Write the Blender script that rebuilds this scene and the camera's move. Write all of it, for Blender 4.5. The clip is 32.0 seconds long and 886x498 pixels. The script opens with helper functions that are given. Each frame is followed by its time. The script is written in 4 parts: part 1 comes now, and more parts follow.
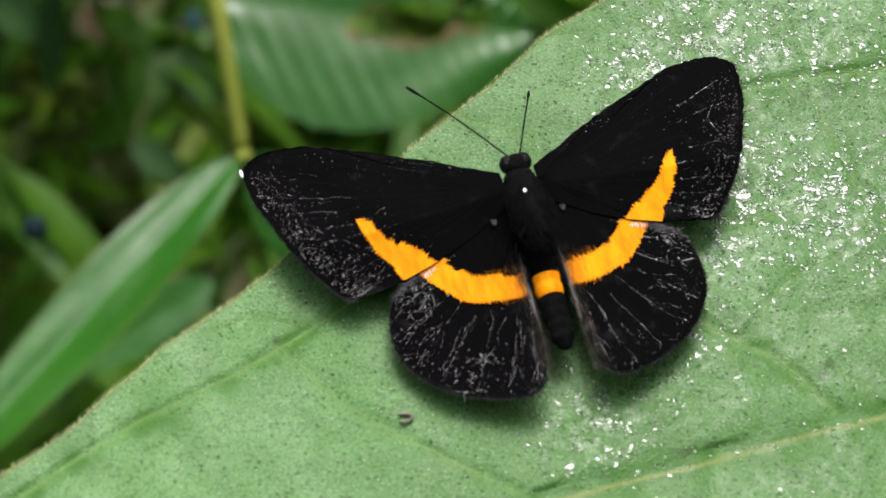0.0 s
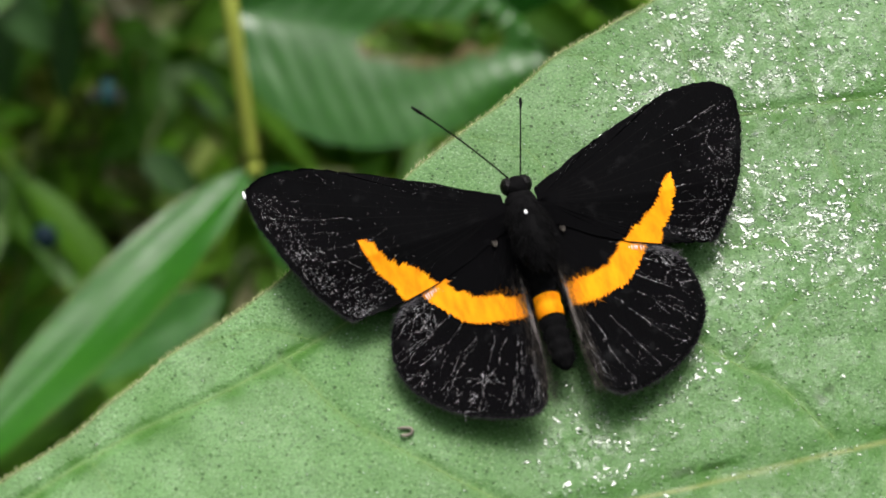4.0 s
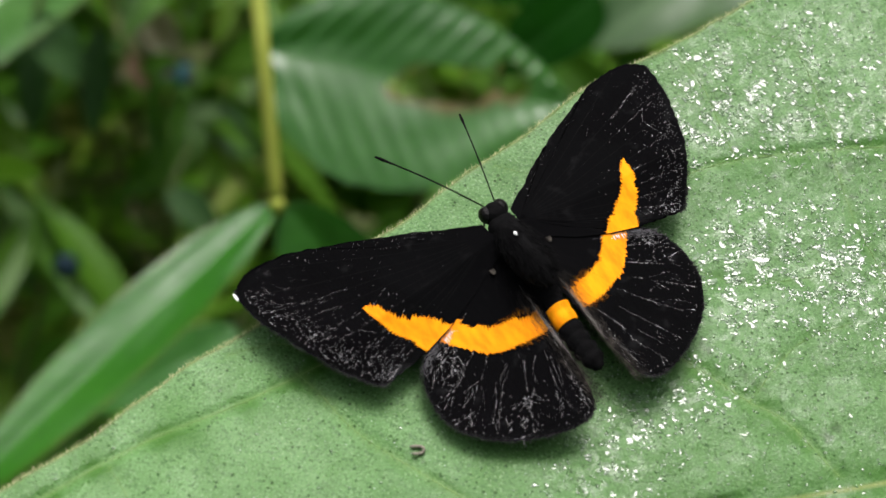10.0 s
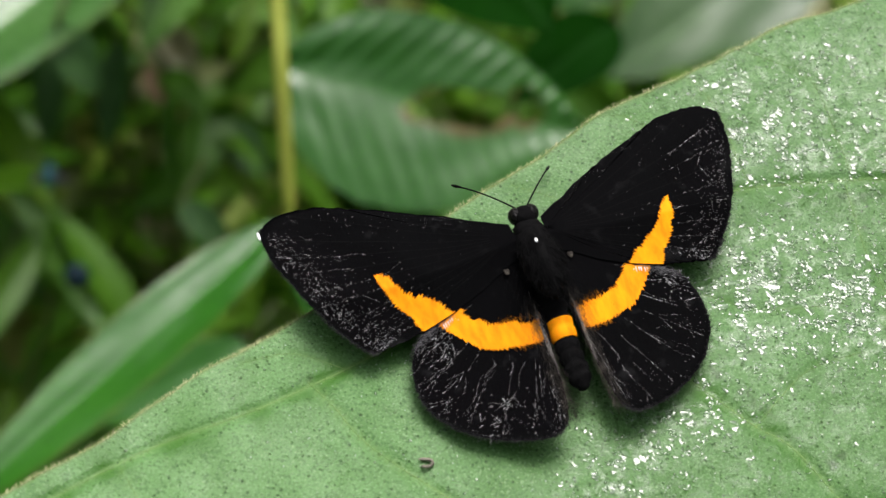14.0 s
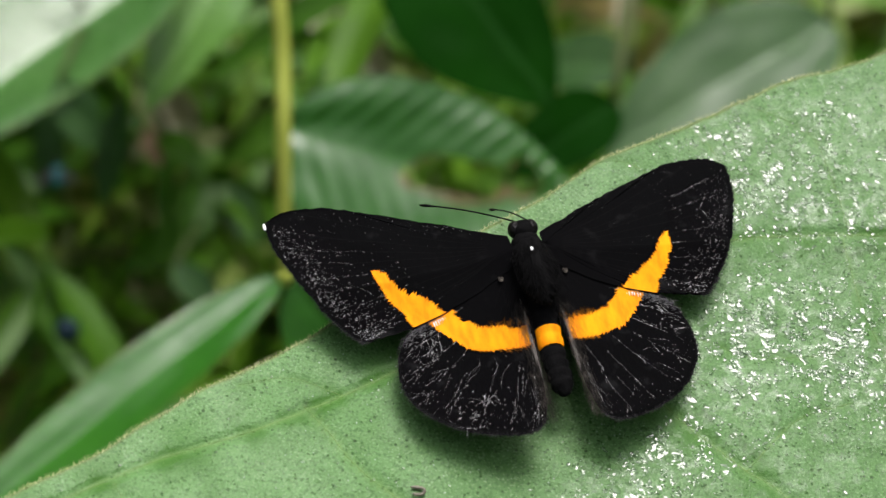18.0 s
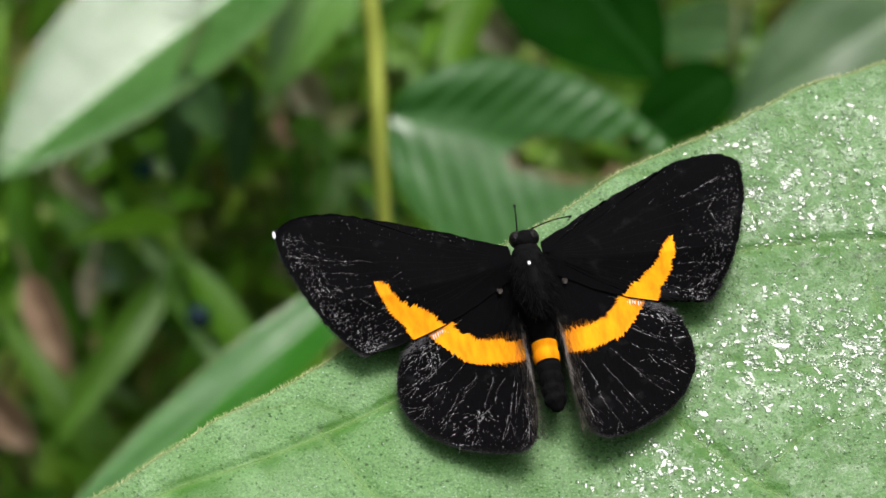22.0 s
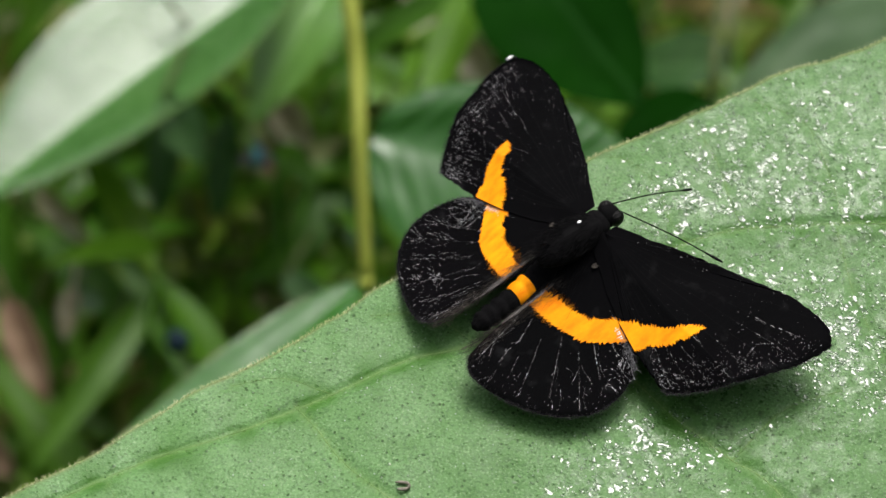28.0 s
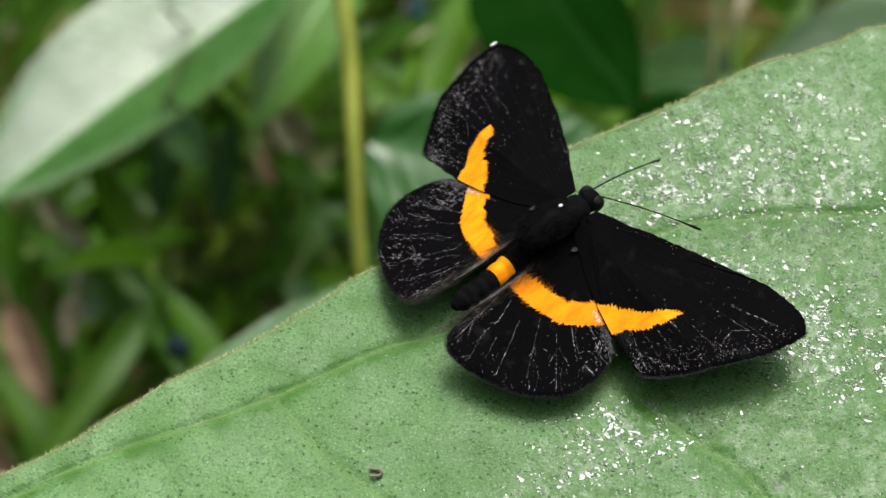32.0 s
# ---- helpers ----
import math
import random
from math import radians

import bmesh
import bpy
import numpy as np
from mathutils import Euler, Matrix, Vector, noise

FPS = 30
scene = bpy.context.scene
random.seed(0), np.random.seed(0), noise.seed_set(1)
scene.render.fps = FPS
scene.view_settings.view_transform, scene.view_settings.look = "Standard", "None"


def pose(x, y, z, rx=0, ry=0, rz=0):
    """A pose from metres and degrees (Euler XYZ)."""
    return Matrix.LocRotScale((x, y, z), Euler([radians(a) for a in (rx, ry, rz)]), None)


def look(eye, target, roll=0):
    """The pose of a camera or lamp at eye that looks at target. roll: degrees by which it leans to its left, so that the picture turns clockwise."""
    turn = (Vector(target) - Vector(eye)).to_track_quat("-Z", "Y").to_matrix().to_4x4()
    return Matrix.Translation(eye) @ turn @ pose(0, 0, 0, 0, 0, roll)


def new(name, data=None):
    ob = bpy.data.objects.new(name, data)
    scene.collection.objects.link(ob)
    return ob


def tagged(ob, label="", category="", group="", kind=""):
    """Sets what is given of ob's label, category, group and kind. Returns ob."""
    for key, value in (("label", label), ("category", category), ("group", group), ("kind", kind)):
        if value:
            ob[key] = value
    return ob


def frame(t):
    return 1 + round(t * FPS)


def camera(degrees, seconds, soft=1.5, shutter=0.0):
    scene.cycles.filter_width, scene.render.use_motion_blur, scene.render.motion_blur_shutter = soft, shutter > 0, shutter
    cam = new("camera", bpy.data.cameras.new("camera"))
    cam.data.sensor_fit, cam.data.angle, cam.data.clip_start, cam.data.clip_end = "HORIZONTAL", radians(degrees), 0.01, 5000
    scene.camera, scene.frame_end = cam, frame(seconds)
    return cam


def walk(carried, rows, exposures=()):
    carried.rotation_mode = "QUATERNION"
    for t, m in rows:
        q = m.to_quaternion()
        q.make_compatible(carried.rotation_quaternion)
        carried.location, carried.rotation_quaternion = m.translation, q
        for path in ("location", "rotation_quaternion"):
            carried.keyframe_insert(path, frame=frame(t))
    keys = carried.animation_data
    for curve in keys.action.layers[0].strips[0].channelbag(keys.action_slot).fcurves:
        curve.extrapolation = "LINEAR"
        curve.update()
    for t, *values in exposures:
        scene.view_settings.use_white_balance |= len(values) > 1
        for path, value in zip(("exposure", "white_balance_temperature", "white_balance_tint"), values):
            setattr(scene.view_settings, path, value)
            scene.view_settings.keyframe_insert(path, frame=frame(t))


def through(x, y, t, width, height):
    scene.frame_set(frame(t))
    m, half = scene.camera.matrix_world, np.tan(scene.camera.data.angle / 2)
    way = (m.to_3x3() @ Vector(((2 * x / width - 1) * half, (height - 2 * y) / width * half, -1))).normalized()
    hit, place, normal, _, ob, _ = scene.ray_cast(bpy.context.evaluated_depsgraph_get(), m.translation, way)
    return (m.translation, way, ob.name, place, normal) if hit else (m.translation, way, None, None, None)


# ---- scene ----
# All plan numbers below are millimetres; MM turns them into metres.
MM = 0.001
cam = camera(25, 32.0, soft=1.5)
cam.data.dof.use_dof = True
cam.data.dof.focus_distance = 0.141
cam.data.dof.aperture_fstop = 44.0


def aim(x, y, z, turn, down, roll):
    """A camera pose in millimetres: turned about the vertical, tipped down, rolled."""
    return pose(x * MM, y * MM, z * MM, 90 - down, 0, turn) @ pose(0, 0, 0, 0, 0, roll)


CAMERA_ROWS = [
    (0, -7.46, -74.58, 114.94, -2.03, 58.37, -0.58), (0.5, -7.63, -74.53, 115.27, -2.03, 58.26, -0.21), (1, -7.53, -74.41, 115.42, -1.79, 58.31, -0.20),
    (1.5, -8.34, -74.81, 114.89, -2.25, 58.09, 0.60), (2, -7.67, -75.73, 115.72, -1.81, 57.79, 0.52), (2.5, -7.37, -75.76, 116.01, -1.59, 57.65, 0.23),
    (3, -7.73, -75.66, 115.97, -1.81, 57.70, 0.60), (3.5, -7.00, -75.16, 115.94, -1.41, 57.92, 0.17), (5.5, -7.91, -76.66, 115.55, -1.76, 57.15, 1.60),
    (6, -8.29, -76.52, 115.58, -1.81, 57.08, 1.85), (6.5, -9.58, -76.77, 114.68, -2.68, 56.71, 2.97), (7, -10.13, -77.32, 114.75, -2.97, 56.45, 3.46),
    (7.5, -10.34, -77.33, 114.69, -3.07, 56.35, 3.76), (8, -11.05, -78.34, 115.15, -3.38, 55.93, 4.64), (8.5, -10.15, -78.20, 115.06, -2.60, 56.01, 3.92),
    (9, -9.69, -78.89, 115.97, -2.07, 55.93, 3.74), (9.5, -8.56, -78.54, 116.15, -1.38, 56.12, 2.96), (10, -7.29, -78.64, 116.59, -0.51, 56.15, 2.12),
    (10.5, -6.63, -78.06, 116.94, -0.00, 56.36, 1.54), (11, -6.11, -78.55, 116.98, 0.49, 56.17, 1.36), (11.5, -6.43, -78.47, 116.58, 0.38, 56.21, 1.53),
    (12, -6.21, -78.15, 116.06, 0.60, 56.26, 1.34), (12.5, -5.83, -78.53, 116.35, 0.92, 56.28, 1.29), (13, -6.51, -79.71, 117.53, 0.75, 55.93, 2.38),
    (13.5, -7.39, -79.86, 117.63, 0.26, 55.66, 3.25), (15.5, -8.82, -82.35, 116.25, -0.50, 54.18, 5.15), (16, -9.48, -83.22, 116.71, -0.44, 53.68, 5.94),
    (16.5, -8.45, -83.23, 116.57, -0.13, 53.52, 5.56), (17, -8.97, -83.43, 116.66, -0.52, 53.29, 6.07), (17.5, -9.03, -83.74, 116.37, -0.49, 52.99, 6.47),
    (18, -8.44, -84.23, 116.10, -0.30, 52.77, 6.41), (18.5, -8.07, -84.04, 115.69, -0.07, 52.83, 6.34), (19, -6.79, -83.95, 116.61, 0.88, 52.88, 5.57),
    (19.5, -5.90, -83.73, 116.36, 1.65, 52.97, 4.81), (20, -3.64, -84.20, 117.85, 3.55, 53.13, 3.00), (20.5, -1.16, -83.32, 119.35, 5.00, 53.37, 1.42),
    (21, 0.87, -81.77, 120.77, 6.43, 53.89, -0.40), (21.5, 1.97, -81.32, 120.51, 7.32, 53.97, -1.26), (22, 3.57, -80.35, 121.08, 8.52, 54.30, -2.68),
    (22.5, 3.35, -80.85, 121.36, 8.55, 54.15, -2.50), (23, 4.80, -80.58, 121.17, 9.31, 54.18, -3.49), (23.5, 6.27, -80.38, 121.72, 10.16, 54.25, -4.54),
    (24, 6.46, -80.87, 121.50, 10.16, 54.06, -4.56), (24.5, 5.76, -81.00, 121.23, 9.60, 54.07, -4.13), (25, 5.45, -81.20, 121.15, 9.31, 54.07, -3.93),
    (25.5, 6.05, -80.67, 120.88, 9.68, 54.29, -4.39), (27.5, 4.21, -84.30, 119.29, 8.03, 52.97, -1.94), (28, 4.30, -85.03, 118.22, 7.53, 52.78, -1.40),
    (28.5, 2.65, -85.35, 118.52, 6.21, 52.97, 0.15), (29, 5.12, -86.17, 117.56, 7.39, 52.54, -1.06), (29.5, 5.11, -86.67, 117.78, 7.39, 52.41, -0.73),
    (30, 4.54, -86.84, 117.33, 6.96, 52.21, -0.11), (30.5, 4.68, -87.07, 117.18, 6.95, 52.08, -0.14), (31, 4.95, -87.30, 116.82, 6.90, 52.00, -0.25),
    (31.5, 6.78, -87.09, 117.78, 7.86, 52.24, -1.54), (32, 7.40, -86.86, 118.14, 8.15, 52.36, -2.04)]
walk(cam, [(r[0], aim(*r[1:])) for r in CAMERA_ROWS],
     [(t, stops, 6450, 13.5) for t, stops in ((0, 0.73), (6, 0.71), (15.5, 0.71), (18, 0.69), (19, 0.55), (21, 0.54), (22, 0.79), (22.8, 1.03), (25.5, 1.11), (28, 0.62), (32, 0.65))])

# ---- light: bright overcast sky over a clearing ----
SUN_UP, SUN_TURN = 62.0, 12.0
world = bpy.data.worlds.new("sky")
scene.world = world
world.use_nodes = True
wn, wl = world.node_tree.nodes, world.node_tree.links
sky = wn.new("ShaderNodeTexSky")
sky.sky_type = "NISHITA"
sky.sun_disc = False
sky.sun_elevation = radians(SUN_UP)
sky.sun_rotation = radians(SUN_TURN)
sky.air_density, sky.dust_density, sky.ozone_density = 1.0, 6.0, 1.0
grey_sky, cloud = wn.new("ShaderNodeRGBToBW"), wn.new("ShaderNodeMix")
cloud.data_type = "RGBA"
cloud.inputs[0].default_value = 0.75
wl.new(sky.outputs[0], grey_sky.inputs[0])
wl.new(sky.outputs[0], cloud.inputs[6])
wl.new(grey_sky.outputs[0], cloud.inputs[7])
wl.new(cloud.outputs[2], wn["Background"].inputs[0])
wn["Background"].inputs[1].default_value = 0.15
sun_data = bpy.data.lights.new("sun", "SUN")
sun_data.energy, sun_data.angle, sun_data.color = 1.5, radians(25), (1.0, 0.96, 0.9)
sun = new("sun", sun_data)
sun.matrix_world = look((0.3 * math.sin(radians(SUN_TURN)), 0.3 * math.cos(radians(SUN_TURN)), 0.3 * math.tan(radians(SUN_UP))), (0, 0, 0))


# ---- materials ----
class Mat:
    """A small helper round one node material."""

    def __init__(self, name, rough=0.5, spec=0.5):
        self.m = bpy.data.materials.new(name)
        self.m.use_nodes = True
        self.n, self.l = self.m.node_tree.nodes, self.m.node_tree.links
        self.b = self.n["Principled BSDF"]
        self.b.inputs["Roughness"].default_value = rough
        self.b.inputs["Specular IOR Level"].default_value = spec
        self.co = self.n.new("ShaderNodeTexCoord").outputs["Object"]

    def noise(self, scale, detail=3.0, stretch=None):
        t = self.n.new("ShaderNodeTexNoise")
        t.inputs["Scale"].default_value, t.inputs["Detail"].default_value = scale, detail
        co = self.co
        if stretch:
            mp = self.n.new("ShaderNodeMapping")
            mp.inputs["Scale"].default_value = stretch
            self.l.new(co, mp.inputs[0])
            co = mp.outputs[0]
        self.l.new(co, t.inputs["Vector"])
        return t.outputs[0]

    def cells(self, scale, feature="F1"):
        t = self.n.new("ShaderNodeTexVoronoi")
        t.feature = feature
        t.inputs["Scale"].default_value = scale
        self.l.new(self.co, t.inputs["Vector"])
        return t.outputs[0]

    def ramp(self, value, stops):
        r = self.n.new("ShaderNodeValToRGB")
        while len(r.color_ramp.elements) < len(stops):
            r.color_ramp.elements.new(0.5)
        for e, (at, c) in zip(r.color_ramp.elements, stops):
            e.position = at
            e.color = (*c, 1) if len(c) == 3 else c
        self.l.new(value, r.inputs[0])
        return r.outputs[0]

    def grey(self, value, a, b, low=0.0, high=1.0):
        m = self.n.new("ShaderNodeMapRange")
        for i, v in enumerate((a, b, low, high)):
            m.inputs[i + 1].default_value = v
        self.l.new(value, m.inputs[0])
        return m.outputs[0]

    def mix(self, fac, a, b, mode="MIX"):
        m = self.n.new("ShaderNodeMix")
        m.data_type, m.blend_type = "RGBA", mode
        for sock, v in ((m.inputs[0], fac), (m.inputs[6], a), (m.inputs[7], b)):
            if isinstance(v, (int, float)):
                sock.default_value = v
            elif isinstance(v, tuple):
                sock.default_value = (*v, 1)
            else:
                self.l.new(v, sock)
        return m.outputs[2]

    def attribute(self, name):
        a = self.n.new("ShaderNodeAttribute")
        a.attribute_name = name
        return a.outputs["Fac"]

    def random(self):
        return self.n.new("ShaderNodeObjectInfo").outputs["Random"]

    def island(self):
        return self.n.new("ShaderNodeNewGeometry").outputs["Random Per Island"]

    def bump(self, height, strength, distance):
        b = self.n.new("ShaderNodeBump")
        b.inputs["Strength"].default_value, b.inputs["Distance"].default_value = strength, distance
        self.l.new(height, b.inputs["Height"])
        self.l.new(b.outputs[0], self.b.inputs["Normal"])
        return self

    def thin(self, colour, share):
        """Lets some light through, as a leaf blade does."""
        t = self.n.new("ShaderNodeBsdfTranslucent")
        self.l.new(colour, t.inputs[0])
        mx = self.n.new("ShaderNodeMixShader")
        mx.inputs[0].default_value = share
        self.l.new(self.b.outputs[0], mx.inputs[1])
        self.l.new(t.outputs[0], mx.inputs[2])
        self.l.new(mx.outputs[0], self.n["Material Output"].inputs[0])
        return self.m

    def set(self, name, value):
        if isinstance(value, tuple):
            self.b.inputs[name].default_value = (*value, 1)
        elif isinstance(value, (int, float)):
            self.b.inputs[name].default_value = value
        else:
            self.l.new(value, self.b.inputs[name])
        return self


def soft_leaf_material():
    """The matt, downy green of the big leaf: pits, paler veins, a faint mottling."""
    k = Mat("downy_leaf", 0.55, 0.28)
    base = k.ramp(k.noise(90, 5), [(0.3, (0.058, 0.153, 0.032)), (0.55, (0.08, 0.19, 0.05)), (0.75, (0.11, 0.228, 0.075))])
    # lighter tip and far side: light and sheen put into the colour
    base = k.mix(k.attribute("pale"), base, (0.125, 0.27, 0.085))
    base = k.mix(k.grey(k.noise(500, 5), 0.42, 0.66, 0, 0.4), base, (0.045, 0.13, 0.018))
    base = k.mix(k.grey(k.noise(4200, 3), 0.48, 0.68, 0, 0.65), base, (0.022, 0.074, 0.01))
    base = k.mix(k.grey(k.noise(5600, 2), 0.56, 0.7, 0, 0.45), base, (0.24, 0.38, 0.18))
    pits = k.grey(k.mix(0.32, k.cells(2000), k.noise(3000, 3)), 0.25, 0.315)
    spot = k.grey(k.noise(700, 4), 0.44, 0.54)
    pit_fac = k.mix(spot, (1, 1, 1), pits)
    c = k.mix(pit_fac, (0.02, 0.062, 0.007), base)
    lush = k.mix(1.0, k.attribute("lush"), k.grey(k.noise(350, 4), 0.4, 0.62), "MULTIPLY")
    c = k.mix(lush, c, (0.032, 0.12, 0.006))
    c = k.mix(k.mix(1.0, k.attribute("dark_mark"), k.grey(k.noise(1500, 4), 0.36, 0.58), "MULTIPLY"), c, (0.018, 0.055, 0.006))
    c = k.mix(k.attribute("vein"), c, (0.13, 0.25, 0.055))
    c = k.mix(k.attribute("margin"), c, (0.17, 0.15, 0.045))
    c = k.mix(k.attribute("midrib"), c, (0.15, 0.2, 0.045))
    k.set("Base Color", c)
    k.set("Roughness", k.grey(k.noise(220, 4), 0.35, 0.7, 0.4, 0.6))
    k.set("Sheen Weight", 0.05)
    k.bump(k.mix(0.3, k.noise(4500, 4), pits), 0.8, 0.00014)
    film = k.mix(1.0, k.attribute("wet"), k.grey(k.noise(1100, 5), 0.46, 0.62), "MULTIPLY")
    k.set("Coat Weight", k.mix(1.0, film, (0.8, 0.8, 0.8), "MULTIPLY"))
    k.set("Coat Roughness", 0.16)
    k.set("Coat IOR", 1.33)
    ripple = k.n.new("ShaderNodeBump")
    ripple.inputs["Strength"].default_value, ripple.inputs["Distance"].default_value = 0.7, 0.00012
    k.l.new(k.noise(2600, 3), ripple.inputs["Height"])
    k.l.new(ripple.outputs[0], k.b.inputs["Coat Normal"])
    return k.m


def glossy_leaf_material(name, dark, light, rough=0.3, coat=0.2, rib=1.7, through=0.3, spec=0.4):
    k = Mat(name, rough, spec)
    c = k.ramp(k.noise(35, 4), [(0.3, dark), (0.7, light)])
    c = k.mix(k.grey(k.noise(400, 4), 0.45, 0.75, 0, 0.3), c, tuple(v * 0.6 for v in dark))
    c = k.mix(k.grey(k.attribute("vein"), 0, 1, 0, 0.6), c, tuple(min(1, v * rib + 0.01) for v in light))
    c = k.mix(k.attribute("rim"), c, (0.12, 0.08, 0.018))
    k.set("Base Color", c)
    k.set("Roughness", k.grey(k.noise(120, 3), 0.3, 0.7, rough - 0.06, rough + 0.12))
    k.bump(k.noise(260, 3), 0.25, 0.0004)
    k.set("Coat Weight", coat)
    k.set("Coat Roughness", 0.22)
    return k.thin(c, through)


def mottled(name, colours, scale, rough=0.7, bump_scale=None, depth=0.0003, spec=0.3):
    k = Mat(name, rough, spec)
    n = len(colours)
    k.set("Base Color", k.ramp(k.noise(scale, 5), [(0.25 + 0.5 * i / max(1, n - 1), c) for i, c in enumerate(colours)]))
    k.bump(k.noise(bump_scale or scale * 3, 4), 0.5, depth)
    return k.m


def island_leaves(name, colours, rough=0.4, by_object=False):
    k = Mat(name, rough, 0.25)
    n = len(colours)
    by_leaf = k.ramp(k.random() if by_object else k.island(), [(i / max(1, n - 1), c) for i, c in enumerate(colours)])
    c = k.mix(k.grey(k.noise(60, 3), 0.3, 0.7, 0, 0.35), by_leaf, (0.02, 0.05, 0.01))
    k.set("Base Color", c)
    return k.thin(c, 0.45)


def wing_material():
    """Velvet black scales with fine streaks, rubbed grey in places."""
    k = Mat("black_wing_scales", 0.85, 0.02)
    rub = k.grey(k.noise(700, 6), 0.6, 0.78)
    k.set("Base Color", k.mix(rub, (0.0023, 0.0023, 0.0026), (0.01, 0.01, 0.0105)))
    k.bump(k.noise(2500, 3, (1, 0.25, 1)), 0.4, 0.00008)
    return k.m


def orange_material():
    k = Mat("orange_wing_scales", 0.7, 0.08)
    c = k.ramp(k.noise(1500, 4, (1, 0.3, 1)), [(0.3, (0.82, 0.22, 0.002)), (0.7, (1.0, 0.37, 0.003))])
    k.set("Base Color", c)
    k.bump(k.noise(3500, 2), 0.3, 0.00005)
    return k.m


def worn_material():
    """Bare wing membrane and loose scales: mostly dim grey, now and then silvery."""
    k = Mat("worn_scales", 0.5, 0.25)
    k.set("Base Color", k.ramp(k.island(), [(0.0, (0.03, 0.03, 0.03)), (0.4, (0.13, 0.13, 0.132)), (0.75, (0.42, 0.42, 0.42)), (1.0, (0.85, 0.85, 0.85))]))
    return k.m


M_LEAF = soft_leaf_material()
M_VEIN = mottled("leaf_vein", [(0.08, 0.18, 0.04), (0.15, 0.25, 0.065)], 900, 0.6)
M_DOWN = mottled("soft_down", [(0.1, 0.19, 0.06), (0.26, 0.36, 0.17)], 900, 0.7)
M_HAIR = mottled("pale_hair", [(0.28, 0.34, 0.13), (0.48, 0.5, 0.26)], 300, 0.6)
# light base colour that stands in for glints on the wet leaf
M_GLINT = mottled("painted_glint", [(0.2, 0.29, 0.2), (0.5, 0.56, 0.5)], 2500, 0.3, spec=0.5)


def water_material():
    """A drop of water on the leaf: the green below it, under a mirror-like skin."""
    k = Mat("water_drop", 0.07, 0.5)
    k.set("Base Color", k.ramp(k.island(), [(0.0, (0.03, 0.085, 0.018)), (1.0, (0.08, 0.17, 0.055))]))
    k.set("IOR", 1.4)
    k.set("Coat Weight", 0.7)
    k.set("Coat Roughness", 0.1)
    return k.m


M_WATER = water_material()
M_WING = wing_material()
M_ORANGE = orange_material()
M_FUR = mottled("black_fur", [(0.0018, 0.0018, 0.002), (0.006, 0.006, 0.0062)], 1500, 0.85, 3000, 0.0001, 0.05)
M_GREY_FUR = mottled("grey_fur", [(0.008, 0.007, 0.006), (0.03, 0.026, 0.022), (0.1, 0.09, 0.075)], 1200, 0.8, spec=0.1)
M_PALE_FUR = mottled("pale_fur", [(0.12, 0.11, 0.1), (0.34, 0.32, 0.3)], 1500, 0.7)
M_TUFT = mottled("grey_tuft", [(0.03, 0.03, 0.033), (0.16, 0.16, 0.165)], 1500, 0.8, spec=0.1)
M_FUZZ = mottled("dark_fringe", [(0.006, 0.006, 0.006), (0.035, 0.035, 0.035)], 2500, 0.8, spec=0.05)
M_ORANGE_HAIR = mottled("orange_hair", [(0.35, 0.12, 0.004), (0.7, 0.25, 0.006)], 900, 0.7, spec=0.1)
M_WORN = worn_material()
M_WHITE = mottled("white_scale", [(0.75, 0.75, 0.75), (0.9, 0.9, 0.9)], 900, 0.4)
M_EYE = mottled("dark_eye", [(0.003, 0.003, 0.003), (0.009, 0.008, 0.008)], 2000, 0.4, spec=0.15)
M_STEM = mottled("green_stem", [(0.27, 0.33, 0.04), (0.42, 0.46, 0.1)], 40, 0.5)
M_SPRIG = mottled("sprig_bark", [(0.05, 0.08, 0.02), (0.1, 0.12, 0.035)], 40, 0.6)
M_GLOSS = glossy_leaf_material("glossy_leaf", (0.018, 0.1, 0.008), (0.036, 0.145, 0.016), 0.3, 0.35, 1.1, 0.25)
M_LONG = glossy_leaf_material("long_leaf", (0.018, 0.115, 0.006), (0.035, 0.16, 0.012), 0.36, 0.15, 1.3, 0.25, 0.4)
M_SHINE = glossy_leaf_material("shining_leaf", (0.055, 0.16, 0.035), (0.085, 0.21, 0.05), 0.25, 0.65)
# deep green with the shade of neighbouring leaves put into the base colour
M_SHADED_GREEN = glossy_leaf_material("shaded_green_leaf", (0.002, 0.024, 0.0006), (0.004, 0.037, 0.0012), 0.65, 0.0, 1.4, 0.2, 0.02)
M_FRESH = glossy_leaf_material("fresh_leaf", (0.1, 0.25, 0.04), (0.16, 0.33, 0.07), 0.33, 0.4)
M_PALE = glossy_leaf_material("grey_green_leaf", (0.035, 0.1, 0.024), (0.062, 0.14, 0.04), 0.4, 0.12, 1.3)
M_BROWN = mottled("dry_leaf", [(0.13, 0.08, 0.045), (0.23, 0.15, 0.09), (0.36, 0.26, 0.17)], 90, 0.7)
M_BEIGE = mottled("beige_dead_leaf", [(0.15, 0.12, 0.07), (0.34, 0.3, 0.19), (0.55, 0.52, 0.4)], 130, 0.8)
M_SHRUB = island_leaves("shrub_leaves", [(0.05, 0.15, 0.009), (0.075, 0.205, 0.012), (0.115, 0.27, 0.018), (0.06, 0.175, 0.01), (0.17, 0.32, 0.024)], by_object=True)
M_THICKET = island_leaves("thicket_leaves", [(0.1, 0.27, 0.014), (0.16, 0.39, 0.022), (0.26, 0.5, 0.04), (0.4, 0.28, 0.12), (0.2, 0.44, 0.03), (0.12, 0.31, 0.017), (0.36, 0.54, 0.07), (0.6, 0.52, 0.36)])
